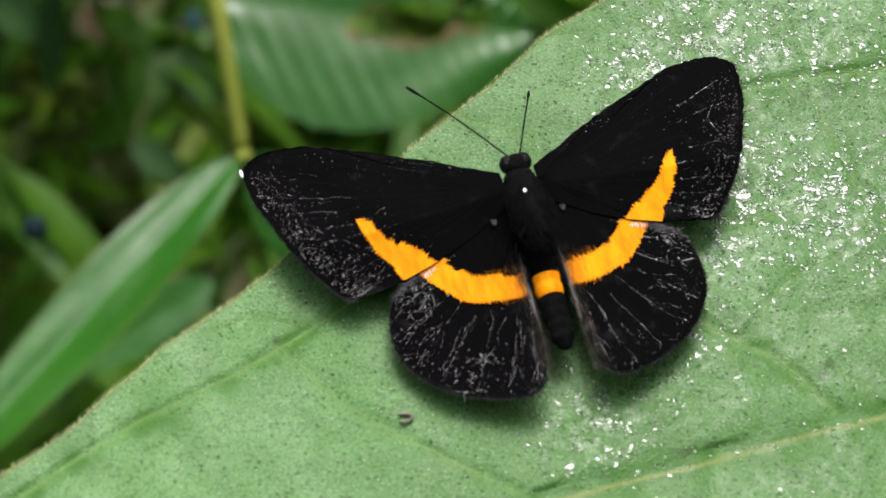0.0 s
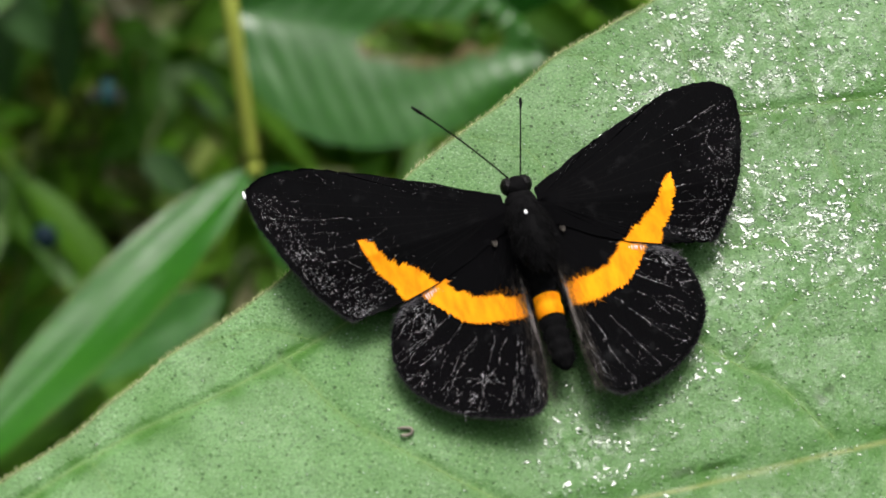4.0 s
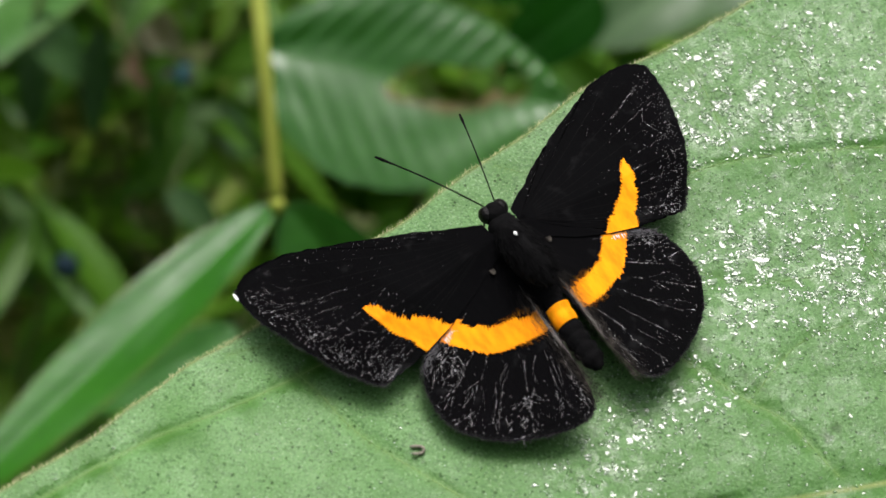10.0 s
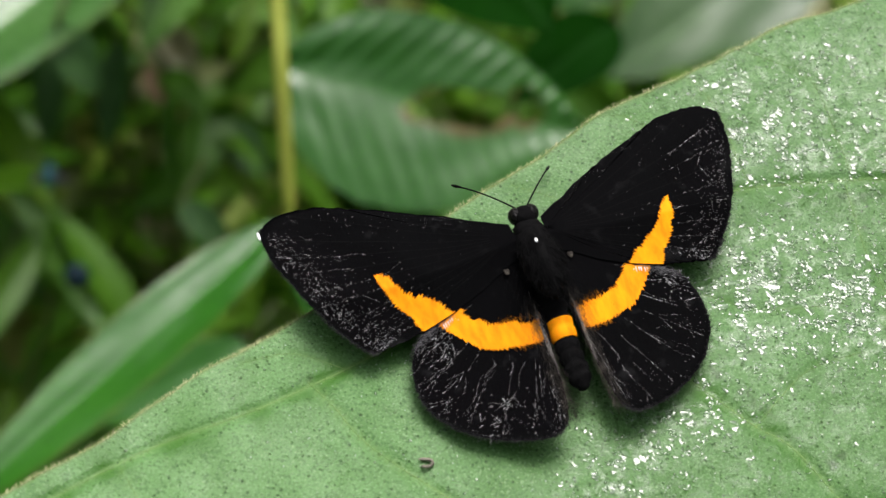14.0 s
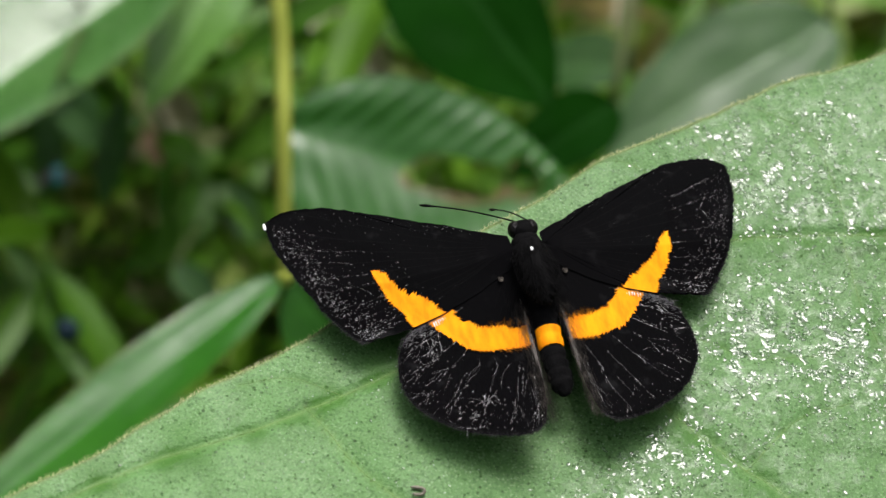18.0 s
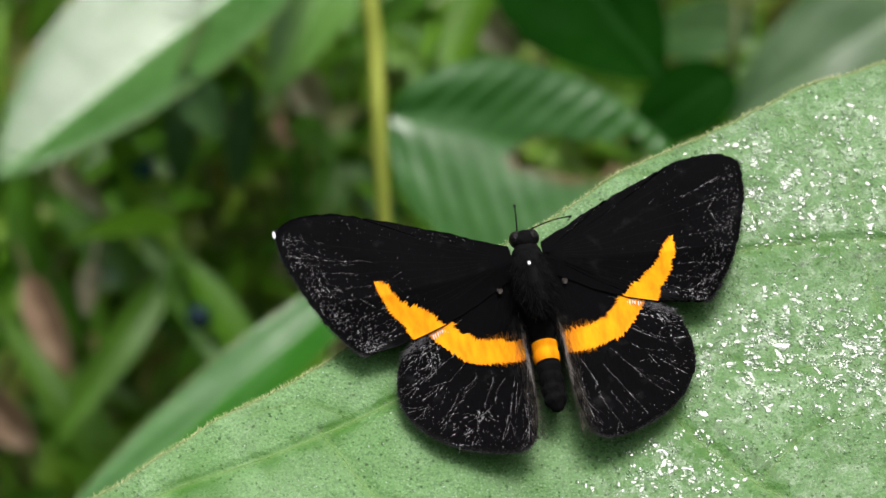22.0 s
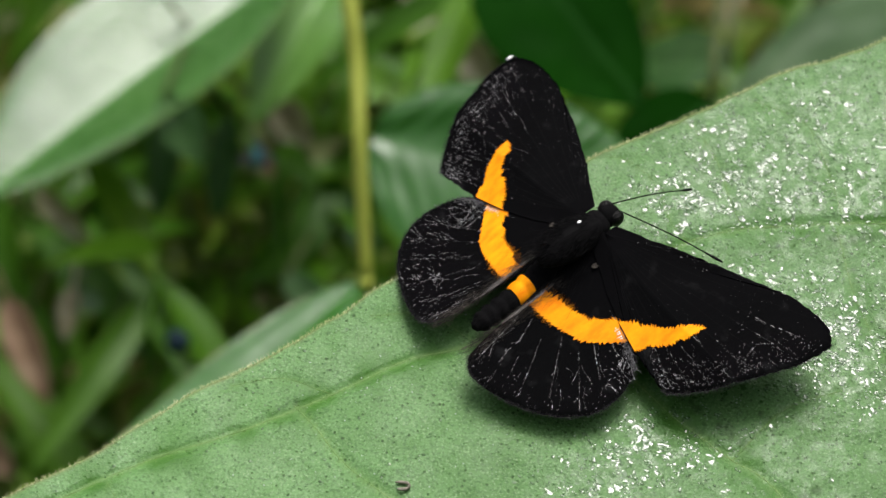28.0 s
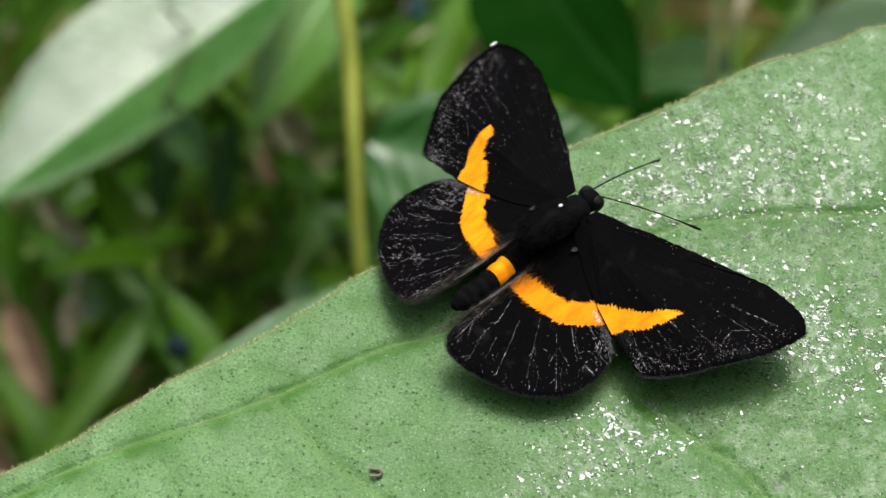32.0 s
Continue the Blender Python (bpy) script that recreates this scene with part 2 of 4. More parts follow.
M_SOIL = mottled("leaf_litter", [(0.05, 0.06, 0.02), (0.1, 0.13, 0.04), (0.2, 0.16, 0.09)], 25, 0.9, 80, 0.004)
M_SKY_BLOCK = mottled("sky_block_foliage", [(0.01, 0.03, 0.006), (0.035, 0.085, 0.018), (0.07, 0.14, 0.035)], 6, 0.8, 20, 0.05, spec=0.1)
M_HUSK = mottled("grey_husk", [(0.08, 0.07, 0.05), (0.25, 0.23, 0.18)], 900, 0.7)
M_FLY_WING = mottled("fly_wing", [(0.01, 0.012, 0.012), (0.03, 0.03, 0.03)], 500, 0.8, spec=0.05)
M_BLUE = mottled("blue_green_fly", [(0.002, 0.03, 0.036), (0.005, 0.08, 0.08)], 300, 0.45, spec=0.15)
M_BERRY = mottled("blue_berry", [(0.002, 0.008, 0.014), (0.004, 0.022, 0.034)], 300, 0.5, spec=0.15)


# ---- mesh helpers ----
def part(name, bm, material, parent=None, label="", smooth=True):
    """Links a bmesh (in millimetres) as one mesh object."""
    bmesh.ops.recalc_face_normals(bm, faces=bm.faces)
    me = bpy.data.meshes.new(name)
    bmesh.ops.scale(bm, vec=(MM, MM, MM), verts=bm.verts)
    bm.to_mesh(me)
    bm.free()
    return mesh_part(name, me, material, parent, label, smooth)


def mesh_part(name, me, material, parent=None, label="", smooth=True):
    me.materials.append(material)
    if smooth:
        me.polygons.foreach_set("use_smooth", [True] * len(me.polygons))
    ob = new(name, me)
    ob.parent = parent
    return tagged(ob, label)


def data_mesh(name, verts, faces):
    """A mesh from computed arrays in millimetres."""
    me = bpy.data.meshes.new(name)
    me.from_pydata([tuple(v) for v in (np.asarray(verts) * MM).tolist()], [], faces)
    me.update()
    return me


def grid_faces(nu, nv):
    return [(i * nv + j, (i + 1) * nv + j, (i + 1) * nv + j + 1, i * nv + j + 1) for i in range(nu - 1) for j in range(nv - 1)]


def tube(bm, points, radii, sides=8):
    """A tapering tube along points (millimetres)."""
    rings = []
    for i, q in enumerate(points):
        q = Vector(q)
        ahead = (Vector(points[min(i + 1, len(points) - 1)]) - Vector(points[max(i - 1, 0)])).normalized()
        side = ahead.cross(Vector((0.3, 0.2, 1)) if abs(ahead.z) < 0.9 else Vector((1, 0, 0))).normalized()
        up = side.cross(ahead)
        rings.append([bm.verts.new(q + (side * math.cos(a) + up * math.sin(a)) * radii[i]) for a in (2 * math.pi * k / sides for k in range(sides))])
    for a, b in zip(rings, rings[1:]):
        for k in range(sides):
            bm.faces.new((a[k], a[(k + 1) % sides], b[(k + 1) % sides], b[k]))
    bm.faces.new(rings[0][::-1])
    bm.faces.new(rings[-1])


def spline(points, n):
    """Points evenly spread along a smooth curve through the given ones."""
    pts = [np.array(p, float) for p in points]
    pts = [2 * pts[0] - pts[1]] + pts + [2 * pts[-1] - pts[-2]]
    out = []
    for u in np.linspace(0, len(points) - 1 - 1e-9, n):
        k = int(u)
        f = u - k
        a, b, c, d = pts[k:k + 4]
        out.append(0.5 * (2 * b + (c - a) * f + (2 * a - 5 * b + 4 * c - d) * f * f + (3 * b - a - 3 * c + d) * f ** 3))
    return np.array(out)


def away(px, py, line):
    """The distance from arrays of points to a polyline, and how far along it (0 to 1)."""
    best, along = np.full(px.shape, 1e9), np.zeros(px.shape)
    n = len(line) - 1
    for i, ((ax, ay), (bx, by)) in enumerate(zip(line, line[1:])):
        dx, dy = bx - ax, by - ay
        f = np.clip(((px - ax) * dx + (py - ay) * dy) / (dx * dx + dy * dy), 0, 1)
        d = np.hypot(px - ax - f * dx, py - ay - f * dy)
        along = np.where(d < best, (i + f) / n, along)
        best = np.minimum(best, d)
    return best, along


# ---- the ground under the shrubs ----
def build_ground():
    """Leaf-strewn soil: a fine patch in front of the camera, one sheet out to the horizon."""
    xs = np.concatenate([[-60000, -5000], np.linspace(-900, 900, 60), [5000, 60000]])
    ys = np.concatenate([[-60000, -5000], np.linspace(-600, 1200, 60), [5000, 60000]])
    verts = []
    for x in xs:
        for y in ys:
            verts.append((x, y, -430 + 14 * noise.noise((x / 70, y / 70, 0)) - 0.0 * y))
    ob = mesh_part("ground", data_mesh("ground", verts, grid_faces(len(xs), len(ys))), M_SOIL)
    tagged(ob, "dark damp soil with leaf litter under shrubs", "ground", kind="structure")


build_ground()


def build_sky_block():
    """Unseen ring of dark foliage, added beyond the shrubs to block low sky light."""
    verts = []
    turns, rows = 72, 16
    for i in range(turns + 1):
        a = 2 * math.pi * (i % turns) / turns
        for j in range(rows):
            f = j / (rows - 1)
            r = 3200 - 500 * f + 320 * noise.noise((math.cos(a) * 3, math.sin(a) * 3, f * 4)) + 120 * noise.noise((math.cos(a) * 11, math.sin(a) * 11, f * 14))
            verts.append((r * math.cos(a), r * math.sin(a), -460 + (2300 + 500 * noise.noise((math.cos(a) * 2, math.sin(a) * 2, 9))) * f))
    ob = mesh_part("backdrop", data_mesh("backdrop", verts, grid_faces(turns + 1, rows)), M_SKY_BLOCK)
    tagged(ob, "unseen ring of dark foliage added to block the low sky", "backdrop", kind="structure")


build_sky_block()


# ---- the big downy leaf ----
TIP, LEAN = np.array([-52.0, -33.6]), radians(12.2)
ALONG, ACROSS = np.array([math.cos(LEAN), math.sin(LEAN)]), np.array([-math.sin(LEAN), math.cos(LEAN)])
HALF_S = [0, 6, 20.3, 36.6, 48, 64.6, 79.2, 89, 105, 125, 145, 158, 165]
HALF_W = [0, 2.4, 9.1, 18.4, 24.1, 34.5, 40.9, 43.8, 46.5, 46, 38, 22, 3]


def leaf_height(x, y):
    """How the blade rises and falls, in millimetres."""
    u, v = x / 20, np.clip(y, -45, 30) / 20
    z = 0.2 - 0.9 * u + 1.9 * v + 0.4 * u * v + 0.9 * v * v
    return 0.7 * 9 * np.tanh(z / 9)


VEINS = [
    [(95, -3), (62, 6), (40, 9.6), (25.9, 9.3), (19.2, 8.5), (12, 6.8), (4, 1.5), (-3.7, -4.4), (-8.8, -6.5), (-13.8, -10), (-19.6, -13.6), (-27, -17.5), (-38, -25.5)],
    [(20.2, -18.2), (16.9, -14.1), (14.4, -12.6), (11.9, -10.7), (9.5, -8.8), (5, -4), (3, 0.5)],
    [(-1, -22.6), (-6, -19.6), (-11.7, -15.9), (-14.3, -13.1), (-16.3, -11.2)],
    [(10.5, 6.2), (9.3, 7.6), (7.7, 11.5), (5, 13.5), (2, 13)],
    [(14.5, 7.8), (13.7, 9.8), (12.1, 14.6), (9.6, 17.7), (6, 18)],
    [(22.3, 9), (22, 9.4), (20.4, 15.2), (18.7, 18.5), (14, 20.5)],
    [(42, -13.5), (36, -6), (31, 1), (29, 9)],
    [(31, -16), (28, -10), (25.5, -4), (23, 2), (21.5, 8.5)],
    [(-20, -26.7), (-25, -22.5), (-28, -18.5)],
    [(-4, -4.7), (-8, -2.5), (-12, -3)], [(-13.8, -10), (-17.5, -9), (-21, -10)], [(3, 1), (1, 5), (-3, 6.5)],
    [(30, 9.6), (29, 16), (27, 23)], [(14.4, -12.6), (18, -8), (22, -6)], [(5, -4), (10, -2), (15, -3), (21, -2)],
]


WET = [(7, -12.9, 1.6), (10, -11.4, 1.4), (11.8, -2.6, 1.5), (14.1, -4.6, 2), (22, -4.3, 1.8), (19, -1.2, 1.6), (15.1, 0.9, 1.6), (4.7, -18.2, 1.6), (13.8, 15.8, 1.8),
       (11.4, 10.9, 1.5), (22, 0, 1.6), (17.7, 0.7, 1.5), (14.6, 12.2, 1.4), (18.4, 10.8, 1.6), (21, 17.5, 2.2), (25, -2, 2), (9, 9.5, 1.4), (24, 12, 2)]


def build_big_leaf():
    nu, nv = 420, 261
    s = np.linspace(0, 165, nu)[:, None]
    h = np.interp(s, HALF_S, HALF_W)
    wave = np.array([noise.noise((q / 9, 0.3, 0)) * 0.9 + noise.noise((q / 2.5, 4.3, 0)) * 0.35 for q in s[:, 0]])[:, None]
    h = np.maximum(h + wave * np.clip(h / 12, 0, 1), 0.05)
    v = np.linspace(-1, 1, nv)[None, :]
    x = TIP[0] + ALONG[0] * s + ACROSS[0] * h * v
    y = TIP[1] + ALONG[1] * s + ACROSS[1] * h * v
    z = leaf_height(x, y)
    rib = np.abs(h * v + 1.25)
    vein = np.zeros_like(x)
    dip = np.zeros_like(x)
    lush = np.zeros_like(x)
    for k, line in enumerate(VEINS):
        line = spline(line, 30)[:, :2].tolist()
        d, f = away(x, y, line)
        wide = 0.2 if k < 3 else 0.14
        vein = np.maximum(vein, np.exp(-(d / wide) ** 2) * (0.45 if k < 3 else 0.25))
        dip = np.maximum(dip, np.exp(-(d / (2.4 * wide)) ** 2) * (0.2 if k < 3 else 0.11))
        lush = np.maximum(lush, np.exp(-(d / (1.9 if k < 2 else 0.8)) ** 2) * (1.0 if k < 2 else 0.5))
    # dark smears: shade of small dents put into the colour, and a few specks
    dark_mark = np.zeros_like(x)
    for ax, ay, bx, by, wide in ((11.4, -8.3, 11.9, -8.7, 0.4), (16.2, -8.4, 17.5, -9.6, 0.16), (19.6, -6.7, 20.6, -7.5, 0.14), (19.2, -15.4, 20.2, -14.4, 0.5), (13.4, -9.8, 15.6, -11.5, 0.3),
                                 (-16.6, -10.6, -15.4, -11.8, 0.22), (12.2, 9.8, 12.9, 12.6, 0.16), (21, 7.2, 24, 7.6, 0.5), (9.2, -20.4, 12, -19.9, 0.35), (22.4, 4.4, 22.7, 4.6, 0.25)):
        d, f = away(x, y, [(ax, ay), (bx, by)])
        dark_mark = np.maximum(dark_mark, np.clip(1.3 - d / wide, 0, 1) * 0.85)
    low = v < 0
    for q in range(12):
        line = [(TIP + ALONG * (18 + 12 * q)).tolist(), (TIP + ALONG * (8 + 12 * q) - ACROSS * 20).tolist(), (TIP + ALONG * (2 + 12 * q) - ACROSS * 34).tolist()]
        d, f = away(x, y, line)
        dip = np.maximum(dip, np.where(low, np.exp(-d ** 2) * 0.2, 0))
        vein = np.maximum(vein, np.where(low, np.exp(-(d / 0.2) ** 2) * 0.3, 0))
    z = z - dip - 0.3 * np.exp(-(rib / 1.4) ** 2)
    rough = np.array([[noise.noise((a / 3, b / 3, 0)) * 0.16 + noise.noise((a / 0.9, b / 0.9, 7)) * 0.05 for a, b in zip(xr, yr)] for xr, yr in zip(x, y)])
    z = z + rough
    # y slides towards the camera with height, so the outline fits its view
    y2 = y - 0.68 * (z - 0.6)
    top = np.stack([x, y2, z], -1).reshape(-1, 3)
    under = top - np.array([0, 0, 0.28])
    faces = grid_faces(nu, nv)
    n = nu * nv
    all_faces = faces + [tuple(i + n for i in f[::-1]) for f in faces]
    for i in range(nu - 1):
        for j in (0, nv - 1):
            a, b = i * nv + j, (i + 1) * nv + j
            all_faces.append((a, b, b + n, a + n))
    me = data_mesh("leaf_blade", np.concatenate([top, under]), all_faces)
    wet = np.zeros_like(x)
    for cx, cy, wide in WET:
        wet = np.maximum(wet, np.exp(-((x - cx) ** 2 + (y - cy) ** 2) / (2.2 * wide) ** 2))
    wet = np.maximum(wet, 0.5 / (1 + np.exp(-(x - 9) / 4)))
    # pale: painted sheen by position, towards the tip and the far edge
    for name, values in (("wet", wet), ("vein", vein), ("dark_mark", dark_mark), ("lush", np.maximum(lush, 0.9 * np.exp(-(rib / 2.2) ** 2))), ("midrib", np.exp(-(rib / 0.15) ** 4) + 0 * x),
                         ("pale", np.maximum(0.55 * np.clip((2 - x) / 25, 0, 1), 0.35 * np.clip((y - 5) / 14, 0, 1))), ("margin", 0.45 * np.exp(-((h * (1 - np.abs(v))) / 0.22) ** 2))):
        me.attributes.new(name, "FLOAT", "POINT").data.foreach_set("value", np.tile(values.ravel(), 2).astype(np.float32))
    leaf = tagged(new("big_leaf"), "large downy pale green leaf under the butterfly", "leaf")
    mesh_part("leaf_blade", me, M_LEAF, leaf)
    # the leaf stalk, running off behind the broad end
    bm = bmesh.new()
    end = TIP + ALONG * 163
    tube(bm, [(*(end + ALONG * q), float(leaf_height(*(end))) - 1.5 - q * q / 260) for q in (-6, 10, 30, 55, 85)] + [(210, 22, -120), (222, 26, -260), (228, 30, -434)], [1.4, 1.5, 1.6, 1.8, 2.2, 2.5, 2.7, 3.0], 10)
    part("leaf_stalk", bm, M_STEM, leaf)
    # down along the margin and across the blade
    rng = random.Random(4)
    verts, tris = [], []

    def hair(base, way, length, thick):
        side = way.cross(Vector((0, 0.5, 1))).normalized() * thick
        k = len(verts)
        mid = base + way * length * 0.55 + Vector((0, 0, rng.uniform(-0.1, 0.05))) * length
        verts.extend([base - side, base + side, mid + side * 0.6, mid - side * 0.6, base + way * length + Vector((0, 0, -0.12 * length))])
        tris.extend([(k, k + 1, k + 2, k + 3), (k + 3, k + 2, k + 4)])

    edge = top.reshape(nu, nv, 3)[:, -1]
    for i in range(30, 330):
        for _ in range(7):
            f = rng.random()
            q = edge[i] * (1 - f) + edge[i + 1] * f
            out = Vector((*(ACROSS + ALONG * rng.uniform(-0.8, 0.5)), rng.uniform(-0.3, 0.9))).normalized()
            hair(Vector(q) - out * 0.1, out, rng.uniform(0.15, 0.55), 0.02)
    mesh_part("leaf_down", data_mesh("leaf_down", verts, tris), M_HAIR, leaf, "short pale hairs along the leaf margin")
    spread = top.reshape(nu, nv, 3)

    def on_blade(px, py, lift=0.0):
        """The place on the blade's upper face at plan position px, py."""
        q = np.array([px, py]) - TIP
        a, c = float(q @ ALONG), float(q @ ACROSS)
        i = min(max(a / 165 * (nu - 1), 0), nu - 2)
        k = int(i)
        half = h[k, 0] + (h[k + 1, 0] - h[k, 0]) * (i - k)
        j = min(max((c / half + 1) / 2 * (nv - 1), 0), nv - 2)
        m = int(j)
        fi, fj = i - k, j - m
        w = (spread[k, m] * (1 - fj) + spread[k, m + 1] * fj) * (1 - fi) + (spread[k + 1, m] * (1 - fj) + spread[k + 1, m + 1] * fj) * fi
        return Vector((w[0], w[1], w[2] + lift))

    # the fine raised thread of each vein
    for k, line in enumerate(VEINS):
        fine = spline(line, 60 if k < 3 else 36)[:, :2]
        verts = []
        for i, q in enumerate(fine):
            d = fine[min(i + 1, len(fine) - 1)] - fine[max(i - 1, 0)]
            side = np.array([-d[1], d[0]]) / max(np.linalg.norm(d), 1e-6) * (0.05 if k < 3 else 0.03) * (1 - 0.5 * i / len(fine))
            q = q + np.array([noise.noise((i * 0.7, k, 0)), noise.noise((i * 0.7, k, 5))]) * 0.08
            for e, up in ((-1, 0.01), (0, 0.045), (1, 0.01)):
                verts.append(on_blade(*(q + side * e), up))
        mesh_part("leaf_vein", data_mesh("leaf_vein", verts, grid_faces(len(fine), 3)), M_VEIN, leaf, "fine raised yellow-green vein")
    # sparse soft hairs lying over the blade
    verts, tris = [], []
    for _ in range(5000):
        px, py = rng.uniform(-40, 34), rng.uniform(-28, 30)
        q = np.array([px, py]) - TIP
        if abs(q @ ACROSS) > np.interp(q @ ALONG, HALF_S, HALF_W) - 0.8:
            continue
        turn = rng.uniform(0, 6.283)
        hair(on_blade(px, py), Vector((math.cos(turn), math.sin(turn), rng.uniform(0.2, 0.9))).normalized(), rng.uniform(0.25, 0.7), 0.007)
    mesh_part("surface_hairs", data_mesh("surface_hairs", verts, tris), M_DOWN, leaf, "sparse soft pale hairs on the blade")
    return leaf, on_blade


BIG_LEAF, ON_BLADE = build_big_leaf()


def leaf_spot(x, y):
    """The place on the blade at plan position x, y."""
    return ON_BLADE(x, y)


def inside_leaf(x, y, rim):
    q = np.array([x, y]) - TIP
    return abs(q @ ACROSS) < np.interp(q @ ALONG, HALF_S, HALF_W) - rim


def build_drops():
    """Water standing on the downy leaf: flat, uneven drops, thickest on its broad part."""
    rng = random.Random(11)
    verts, faces = [], []
    made = 0
    while made < 8200:
        clump = rng.random() < 0.5
        if clump:
            cx, cy, spread = rng.choice(WET)
            x, y = rng.gauss(cx, spread * 1.3), rng.gauss(cy, spread * 1.3)
        else:
            x, y = rng.uniform(-34, 34), rng.uniform(-26, 28)
        if not inside_leaf(x, y, 0.5):
            continue
        patch = noise.noise((x / 1.1, y / 1.1, 5)) + 0.5 * noise.noise((x / 0.4, y / 0.4, 9))
        keep = patch * 2.0 + 0.35 if clump else (0.2 + 0.8 / (1 + math.exp(-(x - 4) / 4))) * (patch * 0.9 + 0.35)
        if rng.random() > keep:
            continue
        sheet = clump and rng.random() < 0.4 or rng.random() < (0.16 if x > 3 else 0.09)
        size = min(0.26, 0.075 * math.exp(rng.gauss(0, 0.5))) if sheet else rng.uniform(0.03, 0.1)
        p = leaf_spot(x, y)
        turn, stretch = rng.gauss(-0.5, 0.7), rng.uniform(1.0, 2.0)
        tilt, slant = rng.gauss(0, 0.085) * sheet, rng.gauss(0, 0.085) * sheet
        tall = size * (rng.uniform(0.03, 0.12) if sheet else rng.uniform(0.15, 0.55))
        k, n = len(verts), 8
        wob = [rng.uniform(0.5, 1.3) if sheet else rng.uniform(0.75, 1.15) for _ in range(n)]
        for ring, up in ((1.0, 0.0), (0.62, 0.75)):
            for i in range(n):
                a = 2 * math.pi * i / n
                u, w = math.cos(a) * size * wob[i] * stretch * ring, math.sin(a) * size * wob[i] * ring
                verts.append((p.x + u * math.cos(turn) - w * math.sin(turn), p.y + u * math.sin(turn) + w * math.cos(turn), p.z + 0.02 + tall * up + u * tilt + w * slant))
        verts.append((p.x, p.y, p.z + 0.02 + tall))
        for i in range(n):
            j = (i + 1) % n
            faces.extend([(k + i, k + j, k + n + j, k + n + i), (k + n + i, k + n + j, k + 2 * n)])
        made += 1
    ob = mesh_part("water_drops", data_mesh("water_drops", verts, faces), M_WATER, None)
    tagged(ob, "tiny glistening water drops scattered on the leaf", "water drops", kind="stuff")


def build_glints():
    """Pale specks between the drops: glints painted as a light base colour."""
    rng = random.Random(12)
    verts, faces = [], []
    while len(verts) < 7 * 2600:
        cx, cy, spread = rng.choice(WET)
        x, y = (rng.gauss(cx, spread * 1.4), rng.gauss(cy, spread * 1.4)) if rng.random() < 0.6 else (rng.uniform(-20, 34), rng.uniform(-26, 28))
        patch = noise.noise((x / 1.1, y / 1.1, 5)) + 0.5 * noise.noise((x / 0.4, y / 0.4, 9))
        if not inside_leaf(x, y, 0.6) or rng.random() > patch * 1.6 + 0.2:
            continue
        p = leaf_spot(x, y)
        size, turn, stretch = rng.uniform(0.014, 0.045), rng.gauss(-0.6, 0.6), rng.uniform(1.0, 2.4)
        k = len(verts)
        for i in range(6):
            a = math.pi * i / 3
            r = size * rng.uniform(0.6, 1.15)
            u, w = math.cos(a) * r * stretch, math.sin(a) * r
            verts.append((p.x + u * math.cos(turn) - w * math.sin(turn), p.y + u * math.sin(turn) + w * math.cos(turn), p.z + 0.03 + rng.uniform(-0.015, 0.02)))
        verts.append((p.x, p.y, p.z + 0.04 + 0.3 * size))
        faces.extend([(k + i, k + (i + 1) % 6, k + 6) for i in range(6)])
    ob = mesh_part("glint_specks", data_mesh("glint_specks", verts, faces), M_GLINT, None)
    tagged(ob, "tiny pale specks standing in for glints on the leaf", "specks", kind="stuff")


build_drops()
build_glints()


# ---- the butterfly ----
FORE = [(1.2, 2.4), (3.9, 4.25), (6.2, 5.7), (8.5, 7.0), (10.9, 8.05), (12.8, 8.85), (14.75, 9.25), (16, 9.15), (16.95, 8.65), (17.42, 7.95), (17.3, 6.3), (16.97, 4.8), (16.35, 3.1),
        (15.85, 1.7), (15.15, 0.3), (14.45, -0.75), (13.65, -1.75), (12.95, -2.5), (12.35, -2.8), (11.2, -2.65), (9.9, -2.5), (8.6, -2.35), (6.9, -1.95), (3.2, -0.65), (1.1, 0.3)]
HIND = [(0.6, 0.5), (3.4, 0.1), (6.4, -1.2), (8.6, -2.1), (9.7, -3.0), (10.35, -4.15), (10.65, -5.8), (10.5, -7.1), (10, -8.3), (9.1, -9.5), (7.85, -10.55), (6.35, -11.4), (4.85, -12.05),
        (3.3, -12.4), (2.45, -12.2), (1.9, -11.6), (1.65, -10.7), (1.5, -9.6), (1.4, -8.2), (1.2, -5.4), (0.7, -3.6), (0.4, -1.7)]
FORE_BAND_UP = [(11.0, 2.35), (10.15, 1.65), (9.25, 0.4), (8.15, -0.4), (7.3, -1.1), (6.45, -1.8)]
FORE_BAND_LOW = [(11.0, 2.35), (10.7, 0.9), (10.25, -0.2), (9.45, -1.2), (9.15, -1.8), (8.85, -2.35)]
HIND_BAND_UP = [(1.35, -4.25), (3.1, -3.85), (4.3, -3.4), (4.95, -3.0), (5.55, -2.5), (6.2, -1.5)]
HIND_BAND_LOW = [(1.45, -5.75), (2.7, -5.6), (4.35, -5.2), (5.95, -4.35), (7.6, -2.55), (7.9, -1.9)]


def wing_height(x, y):
    """The wings slope down from the thorax, the hind part lowest."""
    return -0.3 - 2.45 * (1 - math.exp(-x / 6)) - 2.75 * (1 - math.exp(-max(0, 1 - y) / 5))


def fore_height(x, y):
    return wing_height(x, y) + 0.03 + 0.06 * math.sin(x * 1.1 - y * 0.6) * min(1, max(0, y + 2.5) / 4)


def hind_height(x, y):
    return wing_height(x, y) - 0.05 + 0.04 * math.sin(x * 1.3 + y * 0.35) * min(1, max(0, -y - 2) / 3)


